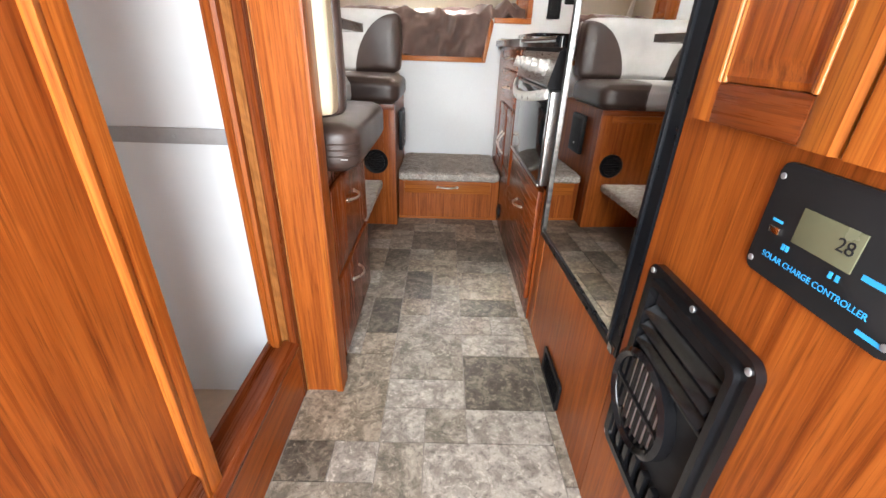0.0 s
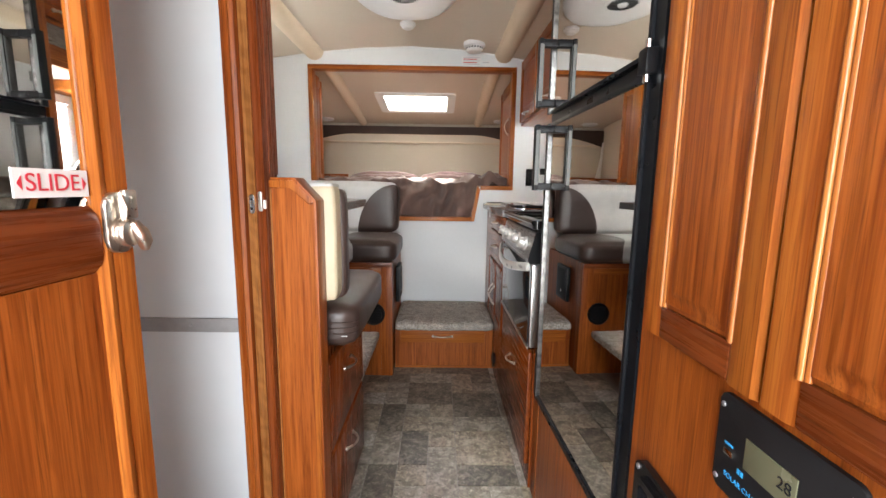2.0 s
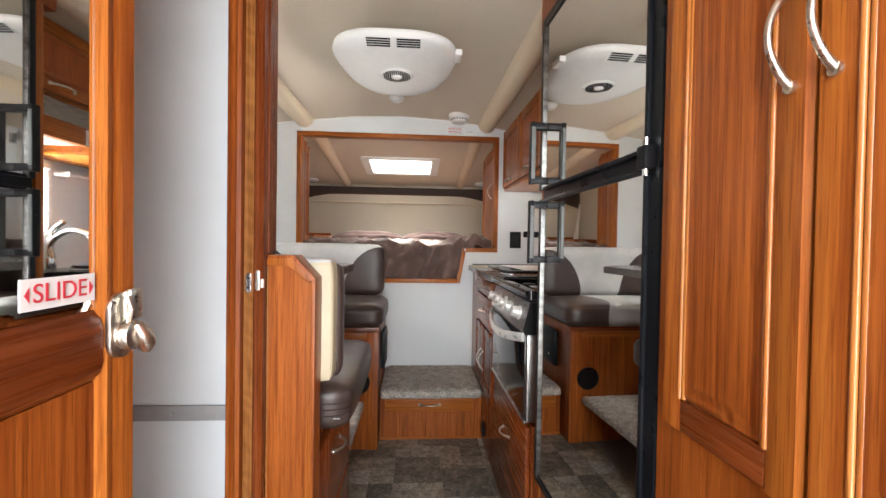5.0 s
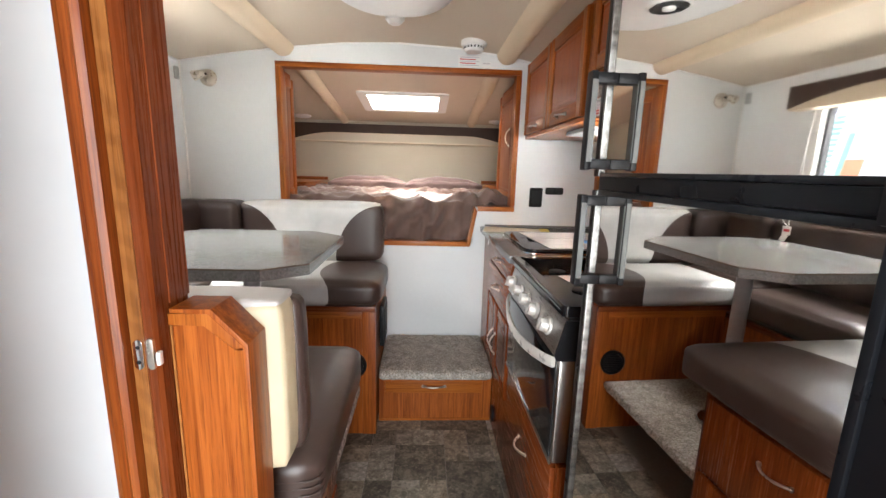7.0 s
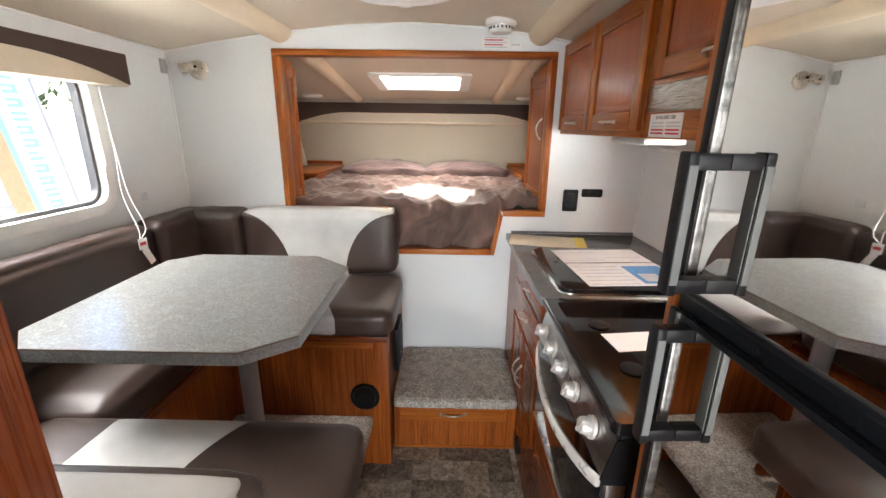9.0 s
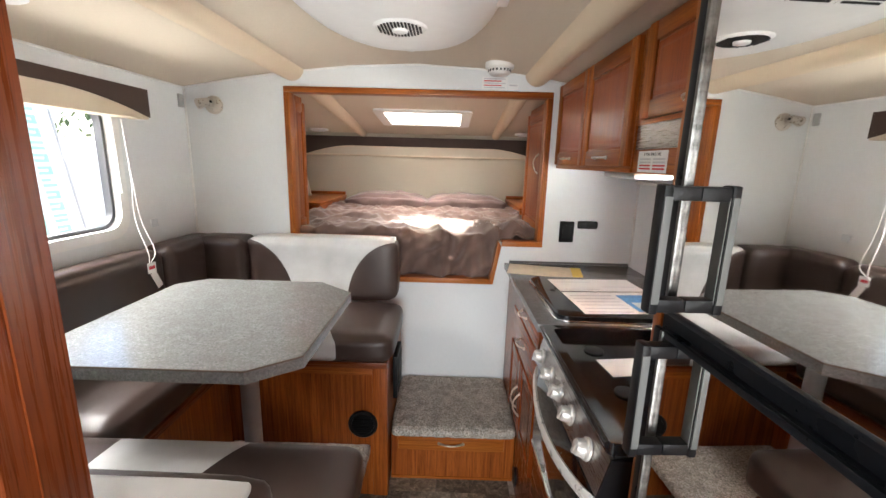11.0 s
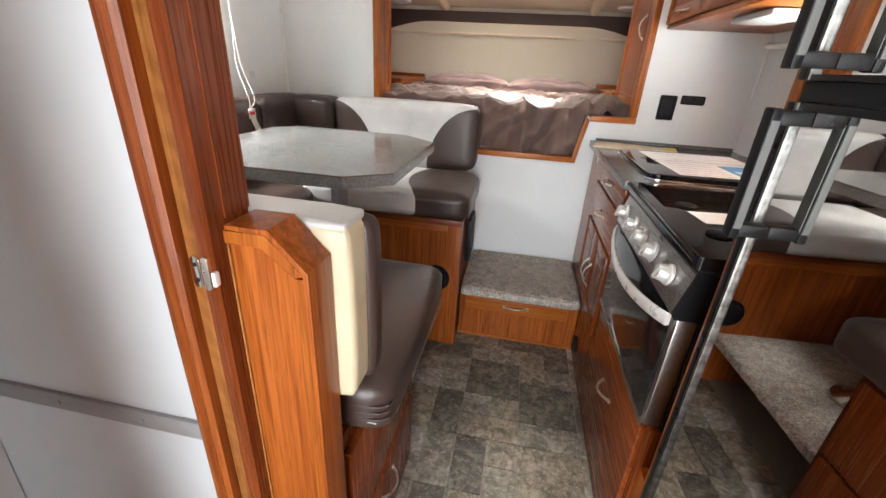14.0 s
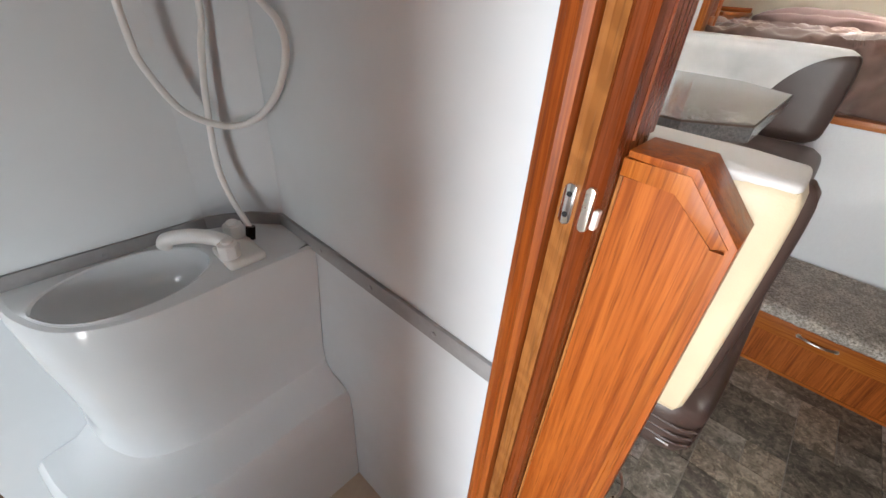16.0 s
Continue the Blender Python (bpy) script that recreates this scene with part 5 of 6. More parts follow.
m3 = Matrix.Translation((0.56, 2.665, CTOP + 0.001)) @ pose(0, 0, 0, 0, 0, -12)
part("sheet", turned(boxes((-0.19, 0.17, -0.09, 0.11, 0.0, 0.003)), m3), plain("tan_paper", (0.62, 0.55, 0.40), 0.7), s3, smooth=False)
part("yellow_edge", turned(boxes((0.13, 0.18, -0.10, 0.115, 0.0032, 0.0045)), m3), yellow_paper, s3, smooth=False)

tapk = thing("kitchen_tap", (0.97, 1.995, CTOP), "chrome single-lever kitchen tap", "tap")
part("base", rod((0.985, 1.995, CTOP), (0.985, 1.995, CTOP + 0.06), 0.026, 24, bev=0.006), chrome, tapk)
part("spout", tube(spline([(0.985, 1.995, CTOP + 0.05), (0.975, 1.995, CTOP + 0.13), (0.90, 1.995, CTOP + 0.185), (0.82, 1.995, CTOP + 0.17), (0.785, 1.995, CTOP + 0.125)], 8), 0.014, 14), chrome, tapk)
part("lever", tube(spline([(0.968, 1.995, CTOP + 0.06), (0.98, 1.995, CTOP + 0.12), (0.96, 1.995, CTOP + 0.19), (0.92, 1.995, CTOP + 0.225)], 6), 0.012, 12, None, None), chrome, tapk)


# ---- stove ----
def stove():
    s = thing("stove", (0.6, 1.7, 0.53), "stainless steel gas range with glass oven door and black top", "stove")
    xf = 0.382
    part("body", boxes((0.43, 0.93, SY0, SY1, 0.532, 0.955)), black_matt, s, smooth=False)
    door = part("oven_door", box(xf + 0.004, 0.428, SY0 + 0.002, SY1 - 0.002, 0.542, 0.842, 0.006), steel, s, "stainless steel oven door")
    part("door_glass", box(xf, xf + 0.005, SY0 + 0.020, SY1 - 0.008, 0.550, 0.835, 0.002), black_glass, door, "dark oven glass")
    part("glass_edge", box(xf - 0.003, xf + 0.003, SY0 + 0.004, SY1 - 0.004, 0.538, 0.548, 0.001), steel, door, "bright lower edge")
    bm = bmesh.new()
    last = None
    for i in range(25):
        t = i / 24
        x, y, z = xf - 0.006 - 0.040 * math.sin(math.pi * t) ** 0.7, SY0 + 0.02 + t * (SY1 - SY0 - 0.04), 0.832 - 0.030 * math.sin(math.pi * t)
        loop = [bm.verts.new((x + dx, y, z + dz)) for dx, dz in ((0.004, -0.013), (-0.003, -0.016), (-0.007, -0.011), (-0.008, 0.0), (-0.006, 0.011), (-0.002, 0.016), (0.004, 0.013))]
        if last:
            for k in range(7):
                bm.faces.new((last[k], last[(k + 1) % 7], loop[(k + 1) % 7], loop[k]))
        else:
            bm.faces.new(loop)
        last = loop
    bm.faces.new(last[::-1])
    part("oven_handle", bm, knob_white, door, "curved silver oven handle")
    panel = [(0.43, 0.850), (xf - 0.004, 0.850), (xf - 0.010, 0.858), (xf + 0.012, 0.950), (0.43, 0.950)]
    part("control_panel", prism(panel, "y", SY0 + 0.001, SY1 - 0.001, 0.002), steel, s, "sloped stainless steel control panel")
    part("panel_end", prism([(0.44, 0.846), (xf - 0.008, 0.846), (xf - 0.014, 0.858), (xf + 0.010, 0.955), (0.44, 0.955)], "y", SY0 - 0.004, SY0 + 0.001), black_plastic, s)
    slope = Vector((0.022, 0, 0.092)).normalized()
    out = Vector((-slope.z, 0, slope.x))
    for i, y in enumerate((1.444, 1.572, 1.676, 1.776, 1.893)):
        c = Vector((xf + 0.001, y, 0.904)) + out * 0.002
        k = part("knob", tube([c, c + out * 0.006, c + out * 0.010, c + out * 0.026, c + out * 0.030], 0.02, 24, None, (0.026, 0.026, 0.021, 0.019, 0.016)), knob_white, s, "silver oven knob")
        tilt = pose(0, 0, 0, 0, -math.degrees(math.atan2(slope.x, slope.z)) * -1, 0)
        g = box(-0.034, -0.006, -0.005, 0.005, -0.021, 0.021, 0.003)
        part("knob_grip", turned(turned(g, pose(0, 0, 0, 20)), Matrix.Translation(c - out * 0.002) @ pose(0, 0, 0, 0, 13)), knob_white, k)
    topz = 0.985
    part("slot", boxes((xf + 0.020, 0.43, SY0 + 0.004, SY1 - 0.004, 0.950, 0.962)), black_matt, s, smooth=False)
    rim = [(x, y) for x, y in rounded(xf + 0.002, 0.93, SY0, SY1, 0.014)]
    inn = [(x, y) for x, y in rounded(xf + 0.034, 0.90, SY0 + 0.028, SY1 - 0.028, 0.02)]
    part("cooktop_rim", ring(rim, inn, "z", 0.964, topz + 0.008), black_glass, s, "glossy black cooktop rim")
    part("cooktop_pan", boxes((xf + 0.03, 0.905, SY0 + 0.02, SY1 - 0.02, 0.958, 0.966)), black_glass, s, "glossy black recessed cooktop", smooth=False)
    part("lip", rod((xf + 0.003, SY0 + 0.006, topz), (xf + 0.003, SY1 - 0.006, topz), 0.009, 12), black_glass, s)
    note = thing("paper_sheet", (0.62, 1.62, 0.967), "small white card lying on the cooktop", "paper")
    part("card", turned(boxes((-0.075, 0.075, -0.05, 0.05, 0.0005, 0.0015)), Matrix.Translation((0.585, 1.72, 0.967)) @ pose(0, 0, 0, 0, 0, 8)), paper, note, smooth=False)
    for bx, by in ((0.52, 1.58), (0.52, 1.82), (0.76, 1.58), (0.76, 1.82)):
        b = part("burner", rod((bx, by, 0.966), (bx, by, 0.972), 0.03, 24, bev=0.003), black_matt, s)
    return s


stove()

# ---- overhead cabinets ----
OX = 0.622
over = thing("overhead_cabinet", (0.85, 2.4, 1.52), "reddish wood overhead cabinet with two raised-panel doors", "cabinet", "kitchen cabinets")
part("carcass", boxes((OX, 1.062, 1.945, FRONT - 0.004, 1.532, 1.935)), solid_y, over, smooth=False)
part("bottom_rail", box(OX - 0.006, 1.062, 1.94, FRONT - 0.004, 1.518, 1.533, 0.003), solid_y, over)
for y0, y1, pa in ((2.40, 2.835, 0.21), (1.955, 2.392, 0.21)):
    m = facing((OX, y0, 1.538), (0, 1, 0), (0, 0, 1), (-1, 0, 0))
    panel_door(over, m, y1 - y0, 0.385, (solid_z, solid_y, cabinet_z, nickel), (pa, 0.028, 0), 0.02, 0.05, 0.055)
hoodc = thing("overhead_cabinet", (0.85, 1.7, 1.52), "reddish wood cabinet over the stove hood", "cabinet", "kitchen cabinets")
part("carcass", boxes((OX, 1.062, STOVE_NEAR - 0.002, 1.942, 1.66, 1.935)), solid_y, hoodc, smooth=False)
panel_door(hoodc, facing((OX, STOVE_NEAR + 0.01, 1.672), (0, 1, 0), (0, 0, 1), (-1, 0, 0)), 0.53, 0.255, (solid_z, solid_y, cabinet_z, nickel), (0.24, 0.028, 0), 0.02, 0.05, 0.05)
part("apron", boxes((OX + 0.002, OX + 0.03, STOVE_NEAR + 0.002, 1.942, 1.518, 1.588)), solid_y, hoodc, smooth=False)
hood = thing("range_hood", (0.8, 1.7, 1.55), "narrow stainless steel range hood set between cabinet and apron", "range hood")
part("visor", prism([(OX + 0.004, 1.589), (OX + 0.004, 1.659), (1.06, 1.659), (1.06, 1.56), (OX + 0.035, 1.56), (OX + 0.035, 1.589)], "y", STOVE_NEAR + 0.003, 1.939), hood_steel, hood)
part("filter", boxes((OX + 0.05, 1.0, STOVE_NEAR + 0.02, 1.90, 1.552, 1.5595)), grey_metal, hood, smooth=False)
lab = thing("warning_label", (OX, 1.83, 1.525), "white warning label with red and black print", "label")
part("label_sheet", boxes((OX + 0.0008, OX + 0.0016, 1.735, 1.905, 1.522, 1.583)), paper, lab, smooth=False)
letters(lab, "IF YOU SMELL GAS:", 0.012, 1.82, 1.573, black_matt, OX + 0.0003, label="black words IF YOU SMELL GAS:")
for i in range(8):
    part("print_line", boxes((OX + 0.0002, OX + 0.0007, 1.745 + (i % 2) * 0.08, 1.812 + (i % 2) * 0.08, 1.530 + (i // 2) * 0.009, 1.535 + (i // 2) * 0.009)), red_ink if i < 4 else grey_ink, lab, smooth=False)
lamp_ob = thing("under_cabinet_light", (0.75, 2.2, 1.50), "white plastic light under the overhead cabinet", "light")
part("housing", cushion(0.68, 0.82, 2.05, 2.33, 1.493, 1.517, 0.010, 0.0, 6), pad_grey, lamp_ob)
bar = thing("towel_bar", (0.9, 2.05, 1.40), "white towel bar on the side wall", "towel bar")
part("bar", rod((1.0, 2.12, 1.46), (1.0, 2.72, 1.46), 0.009, 12), white_plastic, bar)
for y in (2.13, 2.71):
    part("bracket", rod((1.068, y, 1.46), (0.995, y, 1.46), 0.012, 12), white_plastic, bar)

# blind in the kitchen window
blind = thing("window_blind", (RIGHT - 0.03, 1.77, KZ0), "white slatted blind in the kitchen window", "blind")
part("head_rail", box(RIGHT - 0.045, RIGHT - 0.015, KY0 + 0.01, KY1 - 0.01, KZ1 - 0.03, KZ1, 0.003), white_plastic, blind)
for i in range(23):
    part("slat", turned(box(-0.011, 0.011, KY0 + 0.012, KY1 - 0.012, -0.0007, 0.0007), pose(RIGHT - 0.028, 0, KZ0 + 0.012 + i * 0.0152, 0, 35)), white_plastic, blind)


# ---- fittings on the front wall ----
sw = thing("wall_outlet", (0.703, FRONT, 1.12), "black wall socket in a black plate", "socket")
part("plate", prism(rounded(0.664, 0.742, 1.120, 1.236, 0.006), "y", FRONT - 0.006, FRONT, 0.0015), black_plastic, sw)
part("socket_face", prism(rounded(0.680, 0.726, 1.140, 1.216, 0.008), "y", FRONT - 0.009, FRONT - 0.005, 0.0015), black_matt, sw)
sw2 = thing("switch_plate", (0.814, FRONT, 1.20), "small black switch plate with two rockers", "switch")
part("plate", prism(rounded(0.760, 0.868, 1.198, 1.240, 0.008), "y", FRONT - 0.008, FRONT, 0.002), black_plastic, sw2)
for x in (0.787, 0.841):
    part("rocker", box(x - 0.020, x + 0.020, FRONT - 0.011, FRONT - 0.0075, 1.206, 1.232, 0.002), black_matt, sw2)
sticker = thing("warning_label", (0.30, FRONT, 1.90), "small paper warning stickers above the opening", "label")
for x0, x1, z0, z1 in ((0.205, 0.335, 1.906, 1.966), (0.340, 0.392, 1.906, 1.936)):
    part("sticker_sheet", boxes((x0, x1, FRONT - 0.0012, FRONT - 0.0003, z0, z1)), paper, sticker, smooth=False)
for i in range(5):
    part("print_line", boxes((0.215, 0.325 - 0.02 * (i % 2), FRONT - 0.0018, FRONT - 0.0013, 1.913 + i * 0.0105, 1.918 + i * 0.0105)), red_ink if i % 2 else grey_ink, sticker, smooth=False)
part("print_line", boxes((0.345, 0.387, FRONT - 0.0018, FRONT - 0.0013, 1.924, 1.932)), grey_ink, sticker, smooth=False)

sconce = thing("wall_lamp", (-1.195, FRONT, 1.75), "small brushed metal reading lamp on a round wall plate", "lamp")
part("wall_plate", tube([(-1.185, FRONT, 1.795), (-1.185, FRONT - 0.010, 1.795), (-1.185, FRONT - 0.016, 1.795), (-1.185, FRONT - 0.018, 1.795)], 0.045, 32, None, (0.046, 0.045, 0.038, 0.012)), nickel, sconce)
part("arm", tube([(-1.188, FRONT - 0.014, 1.795), (-1.20, FRONT - 0.040, 1.795)], 0.008, 12), nickel, sconce)
shade = part("shade", tube([(-1.180, FRONT - 0.048, 1.806), (-1.190, FRONT - 0.048, 1.806), (-1.212, FRONT - 0.052, 1.800), (-1.236, FRONT - 0.056, 1.793), (-1.242, FRONT - 0.057, 1.791)], 0.02, 20, None, (0.012, 0.020, 0.022, 0.027, 0.024)), nickel, sconce)
part("switch_knob", rod((-1.172, FRONT - 0.048, 1.806), (-1.181, FRONT - 0.048, 1.806), 0.006, 12, bev=0.001), black_plastic, shade)
solo("wall_speaker_pad", box(LEFT, LEFT + 0.012, 2.79, 2.825, 1.775, 1.84, 0.003), pad_grey, "small grey plate on the side wall near the corner", "plate")
solo("wall_switch", box(LEFT, LEFT + 0.004, 2.50, 2.545, 1.20, 1.235, 0.001), grey_white, "small faint square plate below the window", "plate")


# ---- window valance and blind cords ----
def valance(x0, x1, y0, y1, z0, z1):
    v = thing("window_valance", ((x0 + x1) / 2, (y0 + y1) / 2, z0), "beige padded window valance with a brown curved band", "valance")
    part("box", cushion(x0, x1, y0, y1, z0, z1, 0.006, 0.0, 6), shade_cloth, v)
    n = 24
    upper = [(y0 + (y1 - y0) * i / n, z1 + 0.001) for i in range(n + 1)]
    lower = []
    for i in range(n + 1):
        u = abs(2 * i / n - 1)
        lower.append((y0 + (y1 - y0) * i / n, z1 - 0.045 - (z1 - z0 - 0.055) * max(0.0, (u - 0.35) / 0.65) ** 1.8))
    part("brown_band", prism(upper + lower[::-1], "x", x1 - 0.001, x1 + 0.005), valance_brown, v, "dark brown band")
    return v


valance(LEFT + 0.001, LEFT + 0.085, 1.10, 2.455, 1.680, 1.803)
cord = thing("blind_cord", (-1.25, 2.42, 1.0), "white looped blind cord with a paper tag and a clear wand", "blind cord")
a = Vector((-1.268, 2.310, 1.67))
part("cord", tube(spline([a, (-1.262, 2.315, 1.45), (-1.255, 2.300, 1.27), (-1.20, 2.275, 1.135), (-1.196, 2.270, 1.09)], 6), 0.0018, 6), white_plastic, cord)
part("cord", tube(spline([a, (-1.262, 2.320, 1.45), (-1.255, 2.330, 1.27), (-1.20, 2.315, 1.135), (-1.193, 2.275, 1.09)], 6), 0.0018, 6), white_plastic, cord)
part("wand", rod((-1.268, 2.260, 1.67), (-1.266, 2.265, 1.38), 0.005, 8), white_plastic, cord)
tag = part("tag", turned(box(-0.0008, 0.0008, -0.02, 0.02, -0.045, 0.0), pose(-1.192, 2.275, 1.09, 0, 0, -10)), paper, cord, "white paper tag")
part("tag_end", turned(box(-0.0008, 0.0008, -0.014, 0.014, -0.075, 0.0), pose(-1.190, 2.275, 1.047, 24, 0, -10)), paper, tag)
part("tag_print", turned(box(-0.0014, 0.0014, -0.014, 0.014, -0.028, -0.014), pose(-1.192, 2.275, 1.09, 0, 0, -10)), red_ink, tag)


# ---- ceiling fittings ----
def air_conditioner():
    ac = thing("air_conditioner", (-0.085, 1.80, 1.87), "white plastic rooftop air conditioner shroud with grilles", "air conditioner")
    half = [(0.0, 1.50), (0.09, 1.502), (0.165, 1.525), (0.22, 1.575), (0.250, 1.66), (0.250, 1.74), (0.228, 1.88), (0.178, 2.01), (0.10, 2.095), (0.0, 2.12)]
    line = spline([(x, y, 0) for x, y in half], 4)
    outline = [(p.x, p.y) for p in line] + [(-p.x, p.y) for p in line[-2:0:-1]]
    cx, cy = -0.092, 1.81
    bm = bmesh.new()
    loops = []
    for s, z in ((0.25, 2.03), (0.25, 1.932), (0.99, 1.930), (1.0, 1.920), (0.985, 1.908), (0.94, 1.898), (0.84, 1.889), (0.65, 1.884), (0.35, 1.882), (0.1, 1.882)):
        loops.append([bm.verts.new((cx + x * s, cy + (y - cy) * s, z)) for x, y in outline])
    k = len(outline)
    for a, b in zip(loops, loops[1:]):
        for i in range(k):
            bm.faces.new((a[i], a[(i + 1) % k], b[(i + 1) % k], b[i]))
    bm.faces.new(loops[-1])
    part("shroud", bm, white_plastic, ac)
    for sx in (-1, 1):
        slope = pose(cx + sx * 0.056, 1.535, 1.898, -21)
        g = part("grille", turned(box(-0.050, 0.050, -0.026, 0.026, -0.006, 0.004, 0.003), slope), white_plastic, ac)
        for i in range(4):
            part("slot", turned(box(-0.044, 0.044, -0.021 + i * 0.011, -0.014 + i * 0.011, -0.0068, -0.0055), slope), black_matt, g)
    gy = 1.80
    r = part("round_grille", tube([(cx, gy, 1.885), (cx, gy, 1.879), (cx, gy, 1.876)], 0.06, 32, None, (0.074, 0.070, 0.064)), white_plastic, ac)
    for i in range(13):
        x = -0.054 + i * 0.009
        h = math.sqrt(0.060 ** 2 - x * x)
        part("slot", box(cx + x - 0.0028, cx + x + 0.0028, gy - h, gy + h, 1.8745, 1.8762), black_matt, r)
    part("centre_knob", tube([(cx, gy, 1.875), (cx, gy, 1.869), (cx, gy, 1.867)], 0.02, 20, None, (0.022, 0.02, 0.014)), white_plastic, r)
    part("side_latch", box(cx + 0.240, cx + 0.268, 1.62, 1.70, 1.900, 1.925, 0.006), white_plastic, ac)


air_conditioner()


def round_lamp(x, y, z, r, label, name="ceiling_light", deep=0.03):
    o = thing(name, (x, y, z - deep), label, "light" if name == "ceiling_light" else name.replace("_", " "))
    part("base", tube([(x, y, z + 0.004), (x, y, z - 0.010), (x, y, z - 0.014)], r, 32, None, (r, r, r * 0.9)), white_plastic, o)
    part("lens", tube([(x, y, z - 0.012), (x, y, z - deep * 0.7), (x, y, z - deep)], r, 32, None, (r * 0.85, r * 0.80, r * 0.55)), white_plastic, o)
    return o


round_lamp(-0.10, 1.33, 2.016, 0.052, "small round ceiling light with a ribbed clear lens", "ceiling_light", 0.06)
round_lamp(-0.125, 2.46, 2.018, 0.045, "small round white ceiling fitting in front of the opening", "ceiling_light", 0.03)
round_lamp(-1.10, 1.72, 1.923, 0.075, "flat round ceiling light on the sloping ceiling", "ceiling_light", 0.018)
smoke = thing("smoke_detector", (0.275, 2.70, 1.96), "round white smoke detector on the ceiling", "smoke detector")
part("base", tube([(0.275, 2.70, 2.0), (0.275, 2.70, 1.978), (0.275, 2.70, 1.972)], 0.06, 36, None, (0.068, 0.068, 0.062)), white_plastic, smoke)
part("cap", tube([(0.275, 2.70, 1.974), (0.275, 2.70, 1.955), (0.275, 2.70, 1.946)], 0.05, 36, None, (0.052, 0.052, 0.042)), white_plastic, smoke)
for i in range(18):
    a = i * math.pi / 9
    part("vent_slot", turned(box(-0.004, 0.004, -0.0535, -0.0515, -0.005, 0.005), pose(0.275, 2.70, 1.964, 0, 0, math.degrees(a))), black_matt, smoke)


# ---- sleeping loft ----
for x in (-1.12, 0.71):
    y = 4.40
    solo("loft_light", tube([(x, y, loft_z(y) + 0.004), (x, y, loft_z(y) - 0.012), (x, y, loft_z(y) - 0.022)], 0.1, 32, None, (0.085, 0.08, 0.045)), white_plastic, "flat round light on the loft ceiling", "light", "loft lights")


def loft_valance():
    x0, x1, y = -1.335, 0.90, LOFT
    v = thing("loft_valance", (-0.2, LOFT - 0.05, 1.56), "dark brown curved valance over a beige front shade", "valance")
    n = 28
    top = [(x0 + (x1 - x0) * i / n, 1.745) for i in range(n + 1)]
    low = [(x0 + (x1 - x0) * i / n, 1.662 - 0.10 * max(0.0, (abs(2 * i / n - 1) - 0.6) / 0.4) ** 1.6) for i in range(n + 1)]
    part("brown_band", prism(top + low[::-1], "y", y - 0.058, y - 0.050), valance_brown, v)
    low2 = [(x, z - 0.012) for x, z in low]
    part("light_edge", prism([(x, z - 0.0005) for x, z in low] + low2[::-1], "y", y - 0.056, y - 0.050), shade_cloth, v)
    part("shade_panel", boxes((x0 + 0.02, x1 - 0.02, y - 0.049, y - 0.001, 1.575, 1.74)), wall_beige, v, smooth=False)
    part("hem", rod((x0 + 0.02, y - 0.040, 1.578), (x1 - 0.02, y - 0.040, 1.578), 0.012, 10), shade_cloth, v)


loft_valance()
for name, x0, x1, face, y0, y1, n in (("left", -1.33, -0.815, -0.815, 2.905, 3.10, 1), ("right", 0.578, 1.06, 0.578, 2.905, 3.44, -1)):
    w = thing("loft_wardrobe", ((x0 + x1) / 2, (y0 + y1) / 2, 0.87), "reddish wood wardrobe with a raised-panel door beside the bed", "wardrobe", "loft wardrobes")
    part("carcass", boxes((x0, x1, y0, y1, 0.862, 1.875)), solid_z, w, smooth=False)
    if n > 0:
        m = facing((face, y0 + 0.004, 1.14), (0, 1, 0), (0, 0, 1), (1, 0, 0))
        panel_door(w, m, y1 - y0 - 0.008, 0.70, (solid_z, solid_y, wood_z, nickel), None, 0.02, 0.045, 0.05)
    else:
        m = facing((face, y0 + 0.02, 1.14), (0, 1, 0), (0, 0, 1), (-1, 0, 0))
        panel_door(w, m, y1 - y0 - 0.03, 0.70, (solid_z, solid_y, wood_z, nickel), (0.10, 0.40, 90), 0.02, 0.06, 0.06)
for x0, x1 in ((-1.33, -0.93), (0.60, 1.06)):
    s = thing("bedside_shelf", ((x0 + x1) / 2, 4.2, 0.87), "low reddish wood shelf unit beside the pillows", "shelf", "bedside shelves")
    part("body", boxes((x0, x1, 3.75, LOFT - 0.004, 0.862, 1.185)), wood_y, s, smooth=False)
    part("top", box(x0 - 0.005 * (x0 > 0), x1 + 0.01 * (x0 < 0), 3.74, LOFT - 0.004, 1.186, 1.205, 0.004), solid_y, s)
    part("back_rail", box(x0, x1, LOFT - 0.03, LOFT - 0.005, 1.2055, 1.235, 0.003), solid_x, s)
lampl = thing("reading_lamp", (-1.22, 3.7, 1.45), "small reading lamp on the loft side wall", "lamp")
part("stem", rod((-1.335, 3.72, 1.48), (-1.24, 3.72, 1.48), 0.01, 12), chrome, lampl)
part("head", tube([(-1.24, 3.72, 1.50), (-1.24, 3.72, 1.47), (-1.24, 3.72, 1.43)], 0.02, 20, None, (0.018, 0.026, 0.032)), chrome, lampl)
solo("loft_curtain", prism([(-1.268, 1.60), (-1.252, 1.60), (-1.236, 1.42), (-1.192, 1.2065), (-1.248, 1.2065), (-1.256, 1.40)], "y", 4.335, 4.352, 0.002), paper, "narrow white curtain gathered beside the bed", "curtain")


